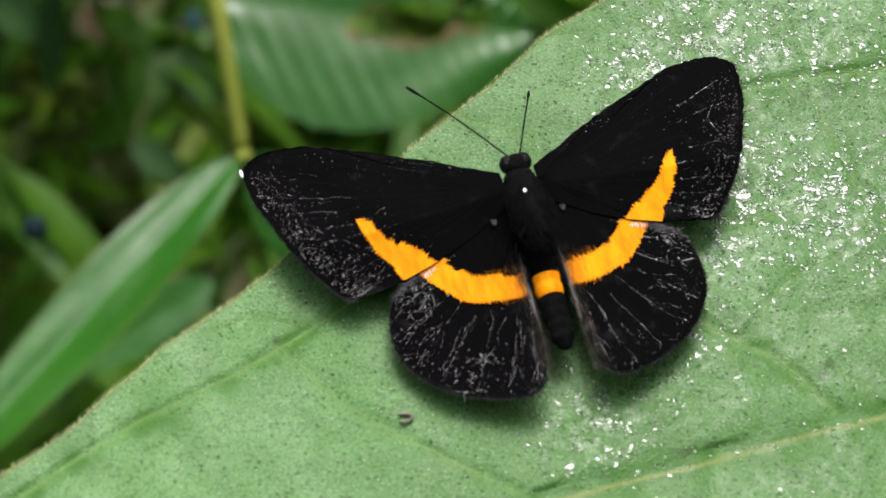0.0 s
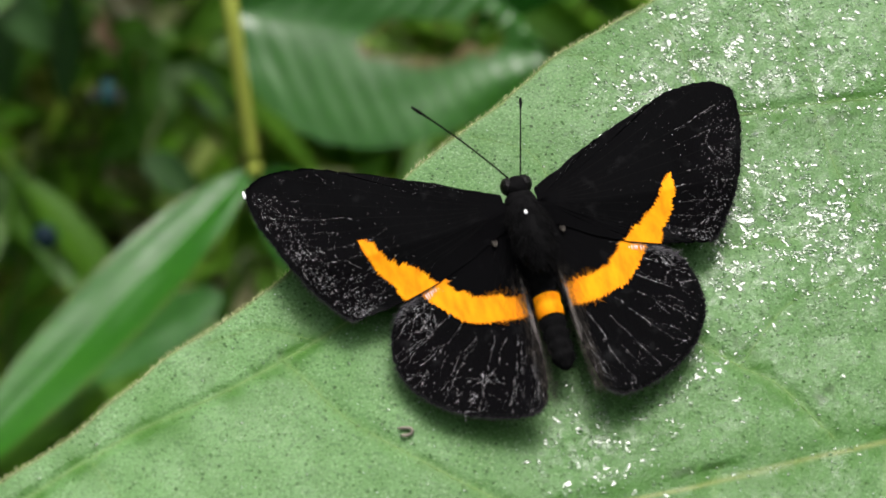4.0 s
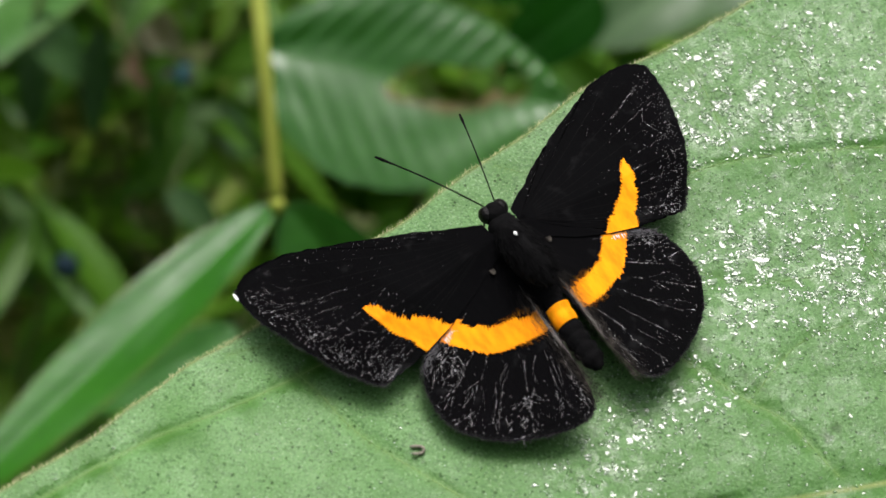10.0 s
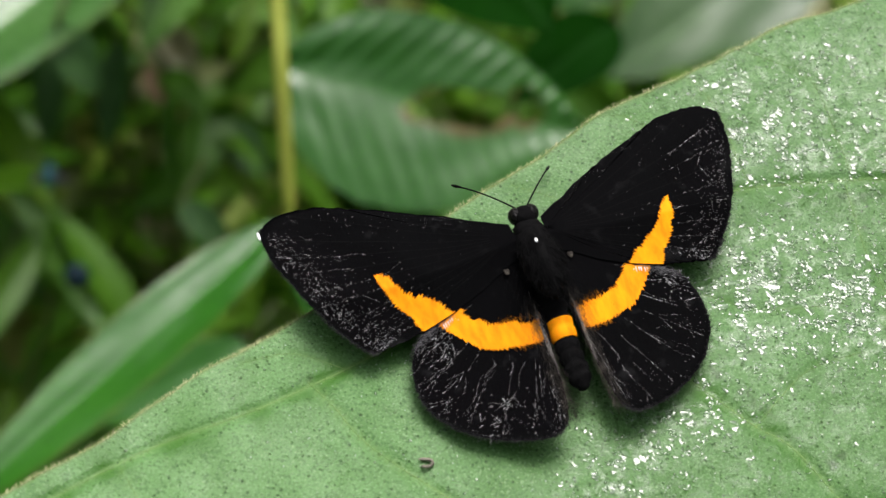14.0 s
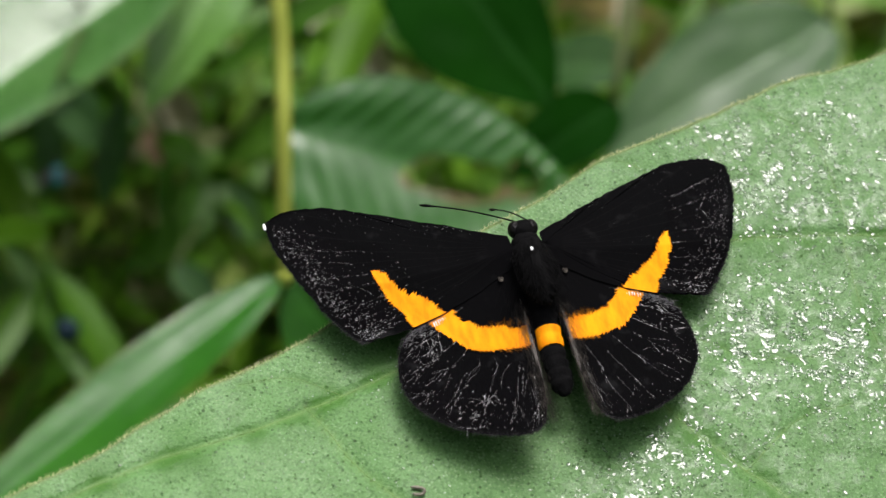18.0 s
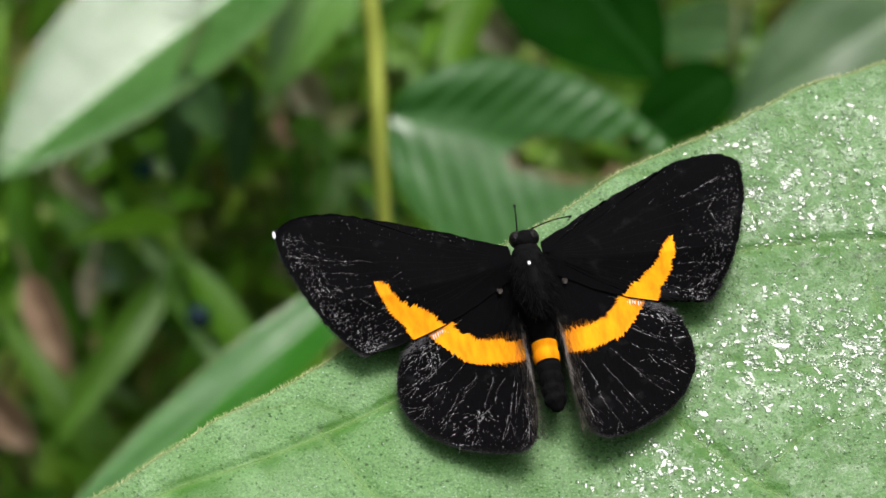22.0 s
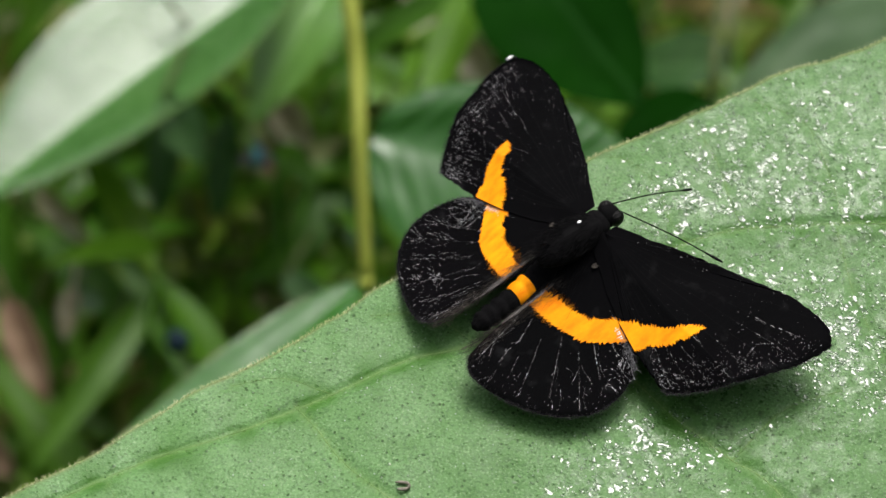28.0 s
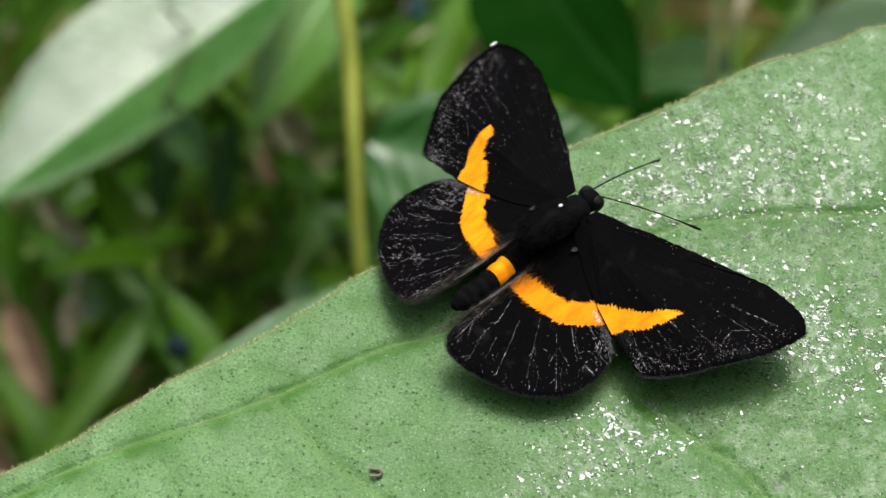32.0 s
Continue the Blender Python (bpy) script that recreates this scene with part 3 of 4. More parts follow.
def wing_sheet(outline, height, side, thick=0.02, lift=0.0, ragged=0.0, rng=None):
    """A thin curved wing inside an outline, in millimetres."""
    edge = spline(outline + [outline[0]], 150)[:-1]
    if ragged:
        edge = edge + np.array([(rng.uniform(-1, 1) * ragged, rng.uniform(-1, 1) * ragged) for _ in edge])
    root = np.array(outline[0]) * 0.5 + np.array(outline[-1]) * 0.5
    rings = 20
    verts, faces = [], []
    n = len(edge)
    for below in (0, 1):
        for r in range(1, rings + 1):
            f = 0.012 + 0.988 * (r - 1) / (rings - 1)
            for e in edge:
                x, y = root + (e - root) * f
                verts.append((side * x, y, height(x, y) + lift - below * thick))
    for below in (0, 1):
        o = below * n * rings
        for r in range(rings - 1):
            for i in range(n):
                q = (o + r * n + i, o + r * n + (i + 1) % n, o + (r + 1) * n + (i + 1) % n, o + (r + 1) * n + i)
                faces.append(q if (side > 0) ^ (below == 1) else q[::-1])
        faces.append(tuple(range(o, o + n)))
    o = n * rings
    for i in range(n):
        a, b = (rings - 1) * n + i, (rings - 1) * n + (i + 1) % n
        faces.append((a, b, b + o, a + o))
    return verts, faces


def band_sheet(up, low, height, side, lift, rng):
    """An orange band with stepped, feathery edges whose teeth lie along the wing."""
    n = 260
    a, b = spline(up, n), spline(low, n)
    cols = 8
    teeth = []
    for _ in range(2):
        line, step, reach, left = [], 0.0, 0.2, 0
        for i in range(n):
            if left <= 0:
                reach, left = rng.uniform(0.1, 0.45), rng.randrange(3, 12)
                run = left
                if rng.random() < 0.22:
                    step = rng.uniform(-0.16, 0.16)
            line.append(step + reach * (left / run - 0.5) + rng.uniform(-0.03, 0.03))
            left -= 1
        teeth.append(line)
    verts = []
    for i in range(n):
        fade = min(1, i / 14, (n - 1 - i) / 14 + 0.35)
        across = b[i] - a[i]
        w = max(np.linalg.norm(across), 1e-3)
        p0 = a[i] - across / w * teeth[0][i] * fade
        p1 = b[i] + across / w * 0.75 * teeth[1][i] * fade
        for j in range(cols):
            x, y = p0 + (p1 - p0) * j / (cols - 1)
            verts.append((side * x, y, height(x, y) + lift))
    return verts, grid_faces(n, cols)


FORE_VEINS = [0.385, 0.43, 0.475, 0.52, 0.565, 0.61, 0.655, 0.70, 0.74]
HIND_VEINS = [0.17, 0.24, 0.31, 0.38, 0.45, 0.52, 0.59, 0.66]


class Strokes:
    """Thin lines lying on one wing."""

    def __init__(self, outline, height, side, rng):
        self.root = np.array(outline[0]) * 0.5 + np.array(outline[-1]) * 0.5
        self.edge = spline(outline, 400)
        self.height, self.side, self.rng = height, side, rng
        self.verts, self.faces = [], []

    def at(self, f, g):
        e = self.edge[int(min(max(g, 0), 1) * 399)]
        return self.root + (e - self.root) * f

    def line(self, points, wide, keep=1.0, whole=False):
        """A chain of separate short flecks along points, or one unbroken thread."""
        n = len(points)
        for i in range(n - 1):
            if self.rng.random() > keep:
                continue
            a, b = points[i], points[i + 1]
            d = b - a
            across = np.array([-d[1], d[0]]) / max(np.linalg.norm(d), 1e-6) * wide * (1 if whole else self.rng.uniform(0.4, 1.7))
            if not whole:
                shift = self.rng.gauss(0, 0.6)
                a, b = a + across * shift - d * self.rng.uniform(-0.3, 0.2), b + across * shift + d * self.rng.uniform(-0.3, 0.2)
            k = len(self.verts)
            for q, sgn in ((a, -1), (a, 1), (b, 1), (b, -1)):
                x, y = q + across * sgn
                self.verts.append((self.side * x, y, self.height(x, y) + 0.022))
            self.faces.append((k, k + 1, k + 2, k + 3))

    def ray(self, g, f0, f1, wide, keep=0.75, bend=0.0):
        """Along a vein from f0 to f1 of the way out to the margin at g."""
        n = max(3, int((f1 - f0) * 75))
        drift = self.rng.uniform(-bend, bend)
        self.line([self.at(f0 + (f1 - f0) * i / n, g + drift * math.sin(i / n * 2.5)) + np.array([self.rng.gauss(0, 0.015), self.rng.gauss(0, 0.015)]) for i in range(n + 1)], wide, keep)

    def cross(self, f, g0, g1, wide, keep=0.7):
        """Across the veins, alongside the margin."""
        n = max(3, int((g1 - g0) * 160))
        slope = self.rng.uniform(-0.05, 0.05)
        self.line([self.at(min(0.975, f + slope * i / n + self.rng.gauss(0, 0.002)), g0 + (g1 - g0) * i / n) for i in range(n + 1)], wide, keep)

    def free(self, p, turn, length, wide, wander=0.12, keep=0.85):
        pts = [p]
        n = max(2, int(length / 0.1))
        for _ in range(n):
            turn += self.rng.gauss(0, wander)
            pts.append(pts[-1] + np.array([math.cos(turn), math.sin(turn)]) * length / n)
        self.line(pts, wide, keep)

    def lean(self, g):
        d = self.at(1, g) - self.root
        return math.atan2(d[1], d[0])


def fore_wear(height, side, amount, rng):
    """Rubbed margin of a forewing: beaded vein lines, short cross lines and loose specks, thickest at the outer edge."""
    k = Strokes(FORE, height, side, rng)
    for g in FORE_VEINS:
        low = g > 0.53
        f = rng.uniform(0.58, 0.68) if low else rng.uniform(0.66, 0.8)
        while f < 0.95:
            run = rng.uniform(0.04, 0.16)
            if rng.random() < 0.5 + 0.4 * amount:
                k.ray(g + rng.gauss(0, 0.002), f, min(0.97, f + run), rng.uniform(0.004, 0.009), 0.75, 0.004)
            f += run + rng.uniform(0.0, 0.04)
    for _ in range(int(26 * amount)):
        g, f = rng.uniform(0.385, 0.74), 0.96 - abs(rng.gauss(0, 0.12))
        k.ray(g, f - rng.uniform(0.02, 0.08), f, rng.uniform(0.003, 0.006), 0.7, 0.004)
    for _ in range(int(42 * amount)):
        g, f = rng.uniform(0.375, 0.72), 0.955 - abs(rng.gauss(0, 0.08))
        k.cross(f, g, g + rng.uniform(0.01, 0.045), rng.uniform(0.003, 0.007), 0.55)
    for _ in range(int(480 * amount)):
        g, f = rng.uniform(0.37, 0.76), 0.975 - abs(rng.gauss(0, 0.075))
        k.free(k.at(f, g), rng.uniform(0, 3.14), rng.uniform(0.025, 0.08), rng.uniform(0.006, 0.017), 0.3, 1)
    for _ in range(int(300 * amount)):
        g, f = rng.uniform(0.06, 0.78), 0.98 - abs(rng.gauss(0, 0.28))
        k.free(k.at(max(0.25, f), g), rng.uniform(0, 3.14), rng.uniform(0.02, 0.06), rng.uniform(0.005, 0.012), 0.3, 1)
    for _ in range(int(8 * amount)):
        g = rng.uniform(0.40, 0.7)
        k.free(k.at(rng.uniform(0.5, 0.8), g), k.lean(g) + rng.gauss(0, 0.6), rng.uniform(0.8, 2.6), rng.uniform(0.003, 0.006), 0.05, 0.6)
    return k.verts, k.faces


def hind_wear(height, side, amount, rng):
    """Rubbed hindwing: long beaded lines fanning out to the margin, forked and tangled near it."""
    k = Strokes(HIND, height, side, rng)
    for g in HIND_VEINS:
        f = rng.uniform(0.48, 0.6)
        while f < 0.94:
            run = rng.uniform(0.1, 0.4)
            if rng.random() < 0.6 + 0.35 * amount:
                k.ray(g + rng.gauss(0, 0.002), f, min(0.965, f + run), rng.uniform(0.005, 0.01), 0.85, 0.005)
            f += run + rng.uniform(0.0, 0.05)
    for _ in range(int(20 * amount)):
        g, f = rng.uniform(0.17, 0.66), rng.uniform(0.5, 0.9)
        k.ray(g, f, min(0.965, f + rng.uniform(0.05, 0.3)), rng.uniform(0.003, 0.006), 0.75, 0.025)
    for _ in range(int(26 * amount)):
        g, f = rng.choice(HIND_VEINS) + rng.gauss(0, 0.008), rng.uniform(0.66, 0.92)
        k.free(k.at(f, g), k.lean(g) + rng.choice((-0.5, 0.5, -0.25, 0.25)), rng.uniform(0.4, 2.0), rng.uniform(0.004, 0.008), 0.1, 0.85)
    for _ in range(9 if side < 0 else 2):
        g0 = rng.choice((0.24, 0.28, 0.45, 0.5, 0.5, 0.54)) + rng.gauss(0, 0.01)
        f0 = rng.uniform(0.72, 0.9)
        for _ in range(rng.randrange(5, 10)):
            p = k.at(f0 + rng.gauss(0, 0.045), g0 + rng.gauss(0, 0.013))
            k.free(p, k.lean(g0) + rng.choice((0, 0.3, -0.3, 1.3, -1.2)) + rng.gauss(0, 0.2), rng.uniform(0.2, 0.9), rng.uniform(0.005, 0.011), 0.2, 0.85)
    for _ in range(int(230 * amount)):
        g, f = rng.uniform(0.15, 0.7), 0.98 - abs(rng.gauss(0, 0.15))
        k.free(k.at(max(0.5, f), g), rng.uniform(0, 3.14), rng.uniform(0.025, 0.07), rng.uniform(0.005, 0.014), 0.3, 1)
    return k.verts, k.faces


def vein_lines(outline, height, side, veins, rng):
    """The wing's own veins, faint dark ridges from the root to the margin."""
    k = Strokes(outline, height, side, rng)
    for g in veins:
        n = 60
        k.line([k.at(0.1 + 0.87 * i / n, g) for i in range(n + 1)], 0.022, 1.0, True)
    return k.verts, k.faces


def ball(bm, centre, radii, rows=12, cols=18, wobble=0.0):
    made = bmesh.ops.create_uvsphere(bm, u_segments=cols, v_segments=rows, radius=1)["verts"]
    for v in made:
        k = 1 + wobble * noise.noise(v.co * 3 + Vector(centre))
        v.co = Vector(centre) + Vector((v.co.x * radii[0], v.co.y * radii[1], v.co.z * radii[2])) * k


def fur(rng, places, length, thick):
    """A tuft of tapering hairs: places gives root and direction pairs."""
    verts, faces = [], []
    for root, way in places:
        way = Vector(way).normalized()
        side = way.cross(Vector((rng.uniform(-1, 1), rng.uniform(-1, 1), 1))).normalized() * thick
        n = length * rng.uniform(0.6, 1.2)
        k = len(verts)
        root = Vector(root)
        verts.extend([root - side, root + side, root + way * n * 0.6 + side * 0.6, root + way * n * 0.6 - side * 0.6, root + way * n])
        faces.extend([(k, k + 1, k + 2, k + 3), (k + 3, k + 2, k + 4)])
    return verts, faces


def abdomen_axis(f):
    """Where the abdomen's middle line runs: it dips between the hindwings."""
    return -2.3 - 7.5 * f, -1.5 - 2.5 * (1 - math.exp(-f / 0.32))


def abdomen_radius(f):
    """Nearly even in girth, rounded off at the end."""
    return (1.02 - 0.2 * f) * math.sqrt(max(0.02, 1 - max(0, (f - 0.8) / 0.2) ** 2.4)) * (1 - 0.1 * abs(math.sin(f * 9 * math.pi)) ** 8)


def build_butterfly():
    rng = random.Random(8)
    b = tagged(new("butterfly"), "black butterfly with a curved orange band, wings spread on the leaf", "butterfly")
    body = new("body")
    body.parent = b
    bm = bmesh.new()
    ball(bm, (0, -0.75, -0.95), (1.42, 3.1, 1.35), 18, 24, 0.08)
    ball(bm, (0, 1.6, -0.85), (1.1, 0.9, 0.85), 12, 18, 0.08)
    thorax = part("thorax", bm, M_FUR, b, "black furry thorax")
    places = []
    for _ in range(1300):
        a, c = rng.uniform(0, 2 * math.pi), rng.uniform(0.05, 0.98)
        r = math.sqrt(1 - c * c)
        root = (math.cos(a) * r * 1.4, -0.75 + math.sin(a) * r * 3.05, -0.95 + c * 1.32)
        places.append((root, (root[0] * 0.45 + rng.uniform(-0.3, 0.3), -1.2, 0.4)))
    mesh_part("thorax_fur", data_mesh("thorax_fur", *fur(rng, places, 0.75, 0.025)), M_FUR, thorax)
    bm = bmesh.new()
    ball(bm, (-0.16, 0.0, 0.4), (0.12, 0.2, 0.07), 6, 10)
    part("white_spot", bm, M_WHITE, thorax, "small white fleck on the thorax")
    bm = bmesh.new()
    ball(bm, (0.06, 2.65, -0.7), (0.9, 0.85, 0.85), 14, 18, 0.05)
    head = part("head", bm, M_FUR, b)
    for side in (-1, 1):
        bm = bmesh.new()
        ball(bm, (0.06 + side * 0.58, 2.85, -0.64), (0.52, 0.62, 0.66), 12, 16)
        part("eye", bm, M_EYE, head, "dark shiny compound eye")
    bm = bmesh.new()
    rings, cols = 40, 18
    prev = None
    for i in range(rings + 1):
        f = i / rings
        y, mid = abdomen_axis(f)
        r = abdomen_radius(f) * (1 - 0.1 * abs(math.sin(f * 9 * math.pi)) ** 6)
        ring = [bm.verts.new((r * math.cos(a), y, mid + r * 0.85 * math.sin(a))) for a in (2 * math.pi * k / cols for k in range(cols))]
        if prev:
            for k in range(cols):
                bm.faces.new((prev[k], prev[(k + 1) % cols], ring[(k + 1) % cols], ring[k]))
        prev = ring
    bmesh.ops.holes_fill(bm, edges=[e for e in bm.edges if e.is_boundary])
    abdomen = part("abdomen", bm, M_FUR, b, "black ringed abdomen")
    places = []
    for _ in range(900):
        f, a = rng.uniform(0.02, 0.97), rng.uniform(0.1, 3.04)
        y, mid = abdomen_axis(f)
        if 0.28 < f < 0.53 and rng.random() < 0.9:
            continue
        r = abdomen_radius(f)
        places.append(((r * math.cos(a), y, mid + r * 0.85 * math.sin(a)), (math.cos(a) * 0.5 + rng.gauss(0, 0.2), -1.2, 0.45 * math.sin(a) - 0.2)))
    mesh_part("abdomen_fur", data_mesh("abdomen_fur", *fur(rng, places, 0.4, 0.01)), M_FUR, abdomen)
    verts, faces = [], []
    for i in range(9):
        f = 0.325 + 0.178 * i / 8
        y, mid = abdomen_axis(f)
        r = abdomen_radius(f) + 0.03
        for k in range(15):
            a = math.pi * (0.02 + 0.96 * k / 14)
            verts.append((r * math.cos(a), y, mid + r * 0.88 * math.sin(a) + 0.02))
    mesh_part("abdomen_band", data_mesh("abdomen_band", verts, grid_faces(9, 15)), M_ORANGE, abdomen, "orange ring across the abdomen")
    for side in (-1, 1):
        v, f = wing_sheet(FORE, fore_height, side, ragged=0.06, rng=rng, lift=0.02)
        fore = mesh_part("forewing", data_mesh("forewing", v, f), M_WING, b, "black forewing with an orange bar")
        mesh_part("orange_band", data_mesh("orange_band", *band_sheet(FORE_BAND_UP, FORE_BAND_LOW, fore_height, side, 0.075, rng)), M_ORANGE, fore, "feathery orange bar")
        mesh_part("scale_wear", data_mesh("scale_wear", *fore_wear(lambda x, y: fore_height(x, y) + 0.03, side, 1.0 if side < 0 else 0.6, rng)), M_WORN, fore, "pale scratches in the black scales")
        mesh_part("veining", data_mesh("veining", *vein_lines(FORE, lambda x, y: fore_height(x, y) + 0.02, side, [0.28] + FORE_VEINS, rng)), M_FUR, fore, "faint dark veins")["kind"] = "stuff"
        v, f = wing_sheet(HIND, hind_height, side, ragged=0.05, rng=rng)
        hind = mesh_part("hindwing", data_mesh("hindwing", v, f), M_WING, b, "rounded black hindwing with an orange bar")
        mesh_part("orange_band", data_mesh("orange_band", *band_sheet(HIND_BAND_UP, HIND_BAND_LOW, hind_height, side, 0.045, rng)), M_ORANGE, hind, "feathery orange bar")
        mesh_part("scale_wear", data_mesh("scale_wear", *hind_wear(hind_height, side, 1.0 if side < 0 else 0.6, rng)), M_WORN, hind, "pale scratches in the black scales")
        places = []
        for _ in range(700):
            y = rng.uniform(-11.6, -2.4)
            x = 1.25 + abs(rng.gauss(0, 0.45))
            places.append(((side * x, y, hind_height(x, y) + 0.05), (side * rng.gauss(-0.06, 0.25), -1, rng.uniform(0.0, 0.2))))
        fringe = mesh_part("fringe", data_mesh("fringe", *fur(rng, places, 1.1, 0.0065)), M_GREY_FUR, hind, "long grey hairs along the inner edge")
        places = [((side * rng.gauss(1.36, 0.05), y, hind_height(1.35, y) + 0.08), (side * rng.gauss(0.05, 0.08), -1, 0.02)) for y in (rng.gauss(-5.6, 1.1) for _ in range(130))]
        mesh_part("pale_hairs", data_mesh("pale_hairs", *fur(rng, places, 0.9, 0.008)), M_PALE_FUR, fringe, "bright hairs beside the abdomen")
        for wing, outline, height, first, last in ((fore, FORE, fore_height, 0.36, 0.76), (hind, HIND, hind_height, 0.16, 0.72)):
            edge = spline(outline, 300)
            middle = np.mean(np.array(outline), axis=0)
            places = []
            for _ in range(900):
                q = edge[int(299 * rng.uniform(first, last))]
                out = (q - middle) / np.linalg.norm(q - middle)
                q = q - out * abs(rng.gauss(0, 0.12))
                places.append(((side * q[0], q[1], height(*q) + 0.01), (side * (out[0] + rng.gauss(0, 0.3)), out[1] + rng.gauss(0, 0.3), rng.uniform(-0.15, 0.1))))
            mesh_part("margin_fringe", data_mesh("margin_fringe", *fur(rng, places, 0.3, 0.011)), M_FUZZ, wing, "dark frayed fringe along the wing margin")
        places = []
        for _ in range(170):
            x, y = 0.9 + abs(rng.gauss(0, 0.7)), rng.uniform(-3.4, -0.4)
            places.append(((side * x, y, hind_height(x, y) + 0.12), (side * rng.uniform(0.05, 0.7), -1, rng.uniform(-0.1, 0.12))))
        mesh_part("base_hairs", data_mesh("base_hairs", *fur(rng, places, 1.9, 0.008)), M_FUR, hind, "long dark hairs fanning from the wing base")
        places = []
        for _ in range(120):
            x, low = rng.uniform(1.2, 3.6), rng.random() < 0.6
            y = (-5.65 if low else -4.25) + (0.1 if low else 0.24) * (x - 1.2) + rng.gauss(0, 0.1)
            places.append(((side * x, y, hind_height(x, y) + 0.06), (side * rng.gauss(0, 0.35), -1 if low else 1, 0.15 if low else 0.4)))
        mesh_part("orange_hairs", data_mesh("orange_hairs", *fur(rng, places, 0.5, 0.006)), M_ORANGE_HAIR, hind, "loose orange hairs at the inner end of the bar")
        if side < 0:
            bm = bmesh.new()
            ball(bm, (side * 17.52, 7.85, fore_height(17.4, 7.9) + 0.08), (0.12, 0.36, 0.09), 8, 10)
            part("white_tip", bm, M_WHITE, fore, "white fleck at the wing tip")
        bm = bmesh.new()
        ball(bm, (side * 2.35, -0.5, fore_height(2.35, -0.5) + 0.04), (0.2, 0.33, 0.03), 8, 12, 0.3)
        part("wing_base_tuft", bm, M_GREY_FUR, fore, "small grey patch at the wing base")
        places = []
        for _ in range(260):
            f = rng.random()
            x, y = 6.6 + 3.2 * f, -1.7 - 1.3 * f ** 1.3 - abs(rng.gauss(0, 0.3))
            places.append(((side * x, y, hind_height(x, y) + 0.02), (side * rng.uniform(0.2, 1), rng.uniform(-1, 0.2), 0.08)))
        mesh_part("pale_margin", data_mesh("pale_margin", *fur(rng, places, 0.4, 0.012)), M_TUFT, hind, "pale scales along the front edge of the hindwing")
        places = [((side * (6.25 + 1.3 * q / 7 + rng.uniform(-0.03, 0.03)), -1.85 - 0.5 * q / 7, hind_height(7, -2.0) + 0.06), (side * -0.12, -1, -0.05)) for q in range(8)]
        mesh_part("white_teeth", data_mesh("white_teeth", *fur(rng, places, 0.42, 0.045)), M_WHITE, hind, "row of white teeth at the end of the band")
        for k, (reach, ahead) in enumerate(((2.6, 3.6), (3.0, -0.4))):
            bm = bmesh.new()
            tube(bm, [(side * 0.7, 1.0 - k * 1.4, -2.0), (side * reach * 0.7, 1.0 + ahead * 0.5 - k, -2.6), (side * reach, 1.0 + ahead * 0.8 - k, -5.0)], [0.16, 0.11, 0.05], 6)
            part("leg", bm, M_FUR, b)
    bpy.data.objects.remove(body)
    antennae = []
    for side in (-1, 1):
        bm = bmesh.new()
        pts = [(0, q, 0.25 * math.sin(q / 8.2 * math.pi)) for q in np.linspace(0, 8.2, 16)]
        tube(bm, pts, [0.055] * 13 + [0.075, 0.12, 0.07], 6)
        a = part("antenna", bm, M_FUR, b, "thin black antenna with a clubbed tip")
        antennae.append(a)
    bm = bmesh.new()
    tube(bm, [(0, 3.2, -1.3), (0, 3.8, -2.2), (0, 3.7, -3.4), (0, 4.1, -4.4)], [0.09, 0.07, 0.06, 0.05], 6)
    part("proboscis", bm, M_FUR, head)
    return b, antennae


BUTTERFLY, ANTENNAE = build_butterfly()


# ---- plants behind ----
def blade(length, width, fold=0.12, droop=0.15, ripple=0.0, base_frac=0.42, ribs=0, seed=0, holes=(), lop=0.0, brown=0.0, wave=0.03):
    """A leaf blade along +x from its base, +z its upper face, with veins: vertices, faces and vein values."""
    nu, nv = (150 if ribs else 60), 31
    verts, vein, rim = [], [], []
    for i in range(nu):
        s = i / (nu - 1)
        peak = (s ** (base_frac / (1 - base_frac)) * (1 - s)) if base_frac < 0.5 else s * (1 - s)
        top = (base_frac ** (base_frac / (1 - base_frac)) * (1 - base_frac)) if base_frac < 0.5 else 0.25
        w = width / 2 * (peak / top) ** 0.8 + 0.02
        for j in range(nv):
            v = -1 + 2 * j / (nv - 1)
            x = length * s
            y = w * v * (1 + 0.03 * noise.noise((s * 14, seed, 0))) * (1 + lop * (1 if v > 0 else -1))
            z = abs(v) * w * fold * 2 - droop * length * s * s
            rib = 0.0
            if ribs:
                phase = (s - 0.32 * abs(v) * w / length * 2) * ribs
                rib = abs(math.sin(math.pi * phase)) ** 0.7
                z += ripple * width * rib * min(1, 4 * (1 - abs(v))) * min(1, 1.6 * abs(v))
            z += wave * width * noise.noise((s * 4, v * 2, seed + 3))
            verts.append((x, y, z))
            vein.append(max(math.exp(-(v * w / (0.02 * width)) ** 2), (0.15 if ribs and rib < 0.2 else 0)))
            rim.append(max([brown * max(0.0, (abs(v) - 0.9) / 0.1) * (0.6 + 0.8 * noise.noise((s * 18, v, seed)))] + [math.exp(-(max(0.0, math.hypot((s - a) / c, (v - b) / d) - 1.0) / 0.16) ** 2) for a, b, c, d in holes]))
    faces = []
    for f in grid_faces(nu, nv):
        s, v = (f[0] // nv) / (nu - 1), -1 + 2 * (f[0] % nv) / (nv - 1)
        if any(((s - a) / c) ** 2 + ((v - b) / d) ** 2 < 1 + 0.5 * noise.noise((s * 30, v * 9, 1)) for a, b, c, d in holes):
            continue
        faces.append(f)
    return verts, faces, vein, rim


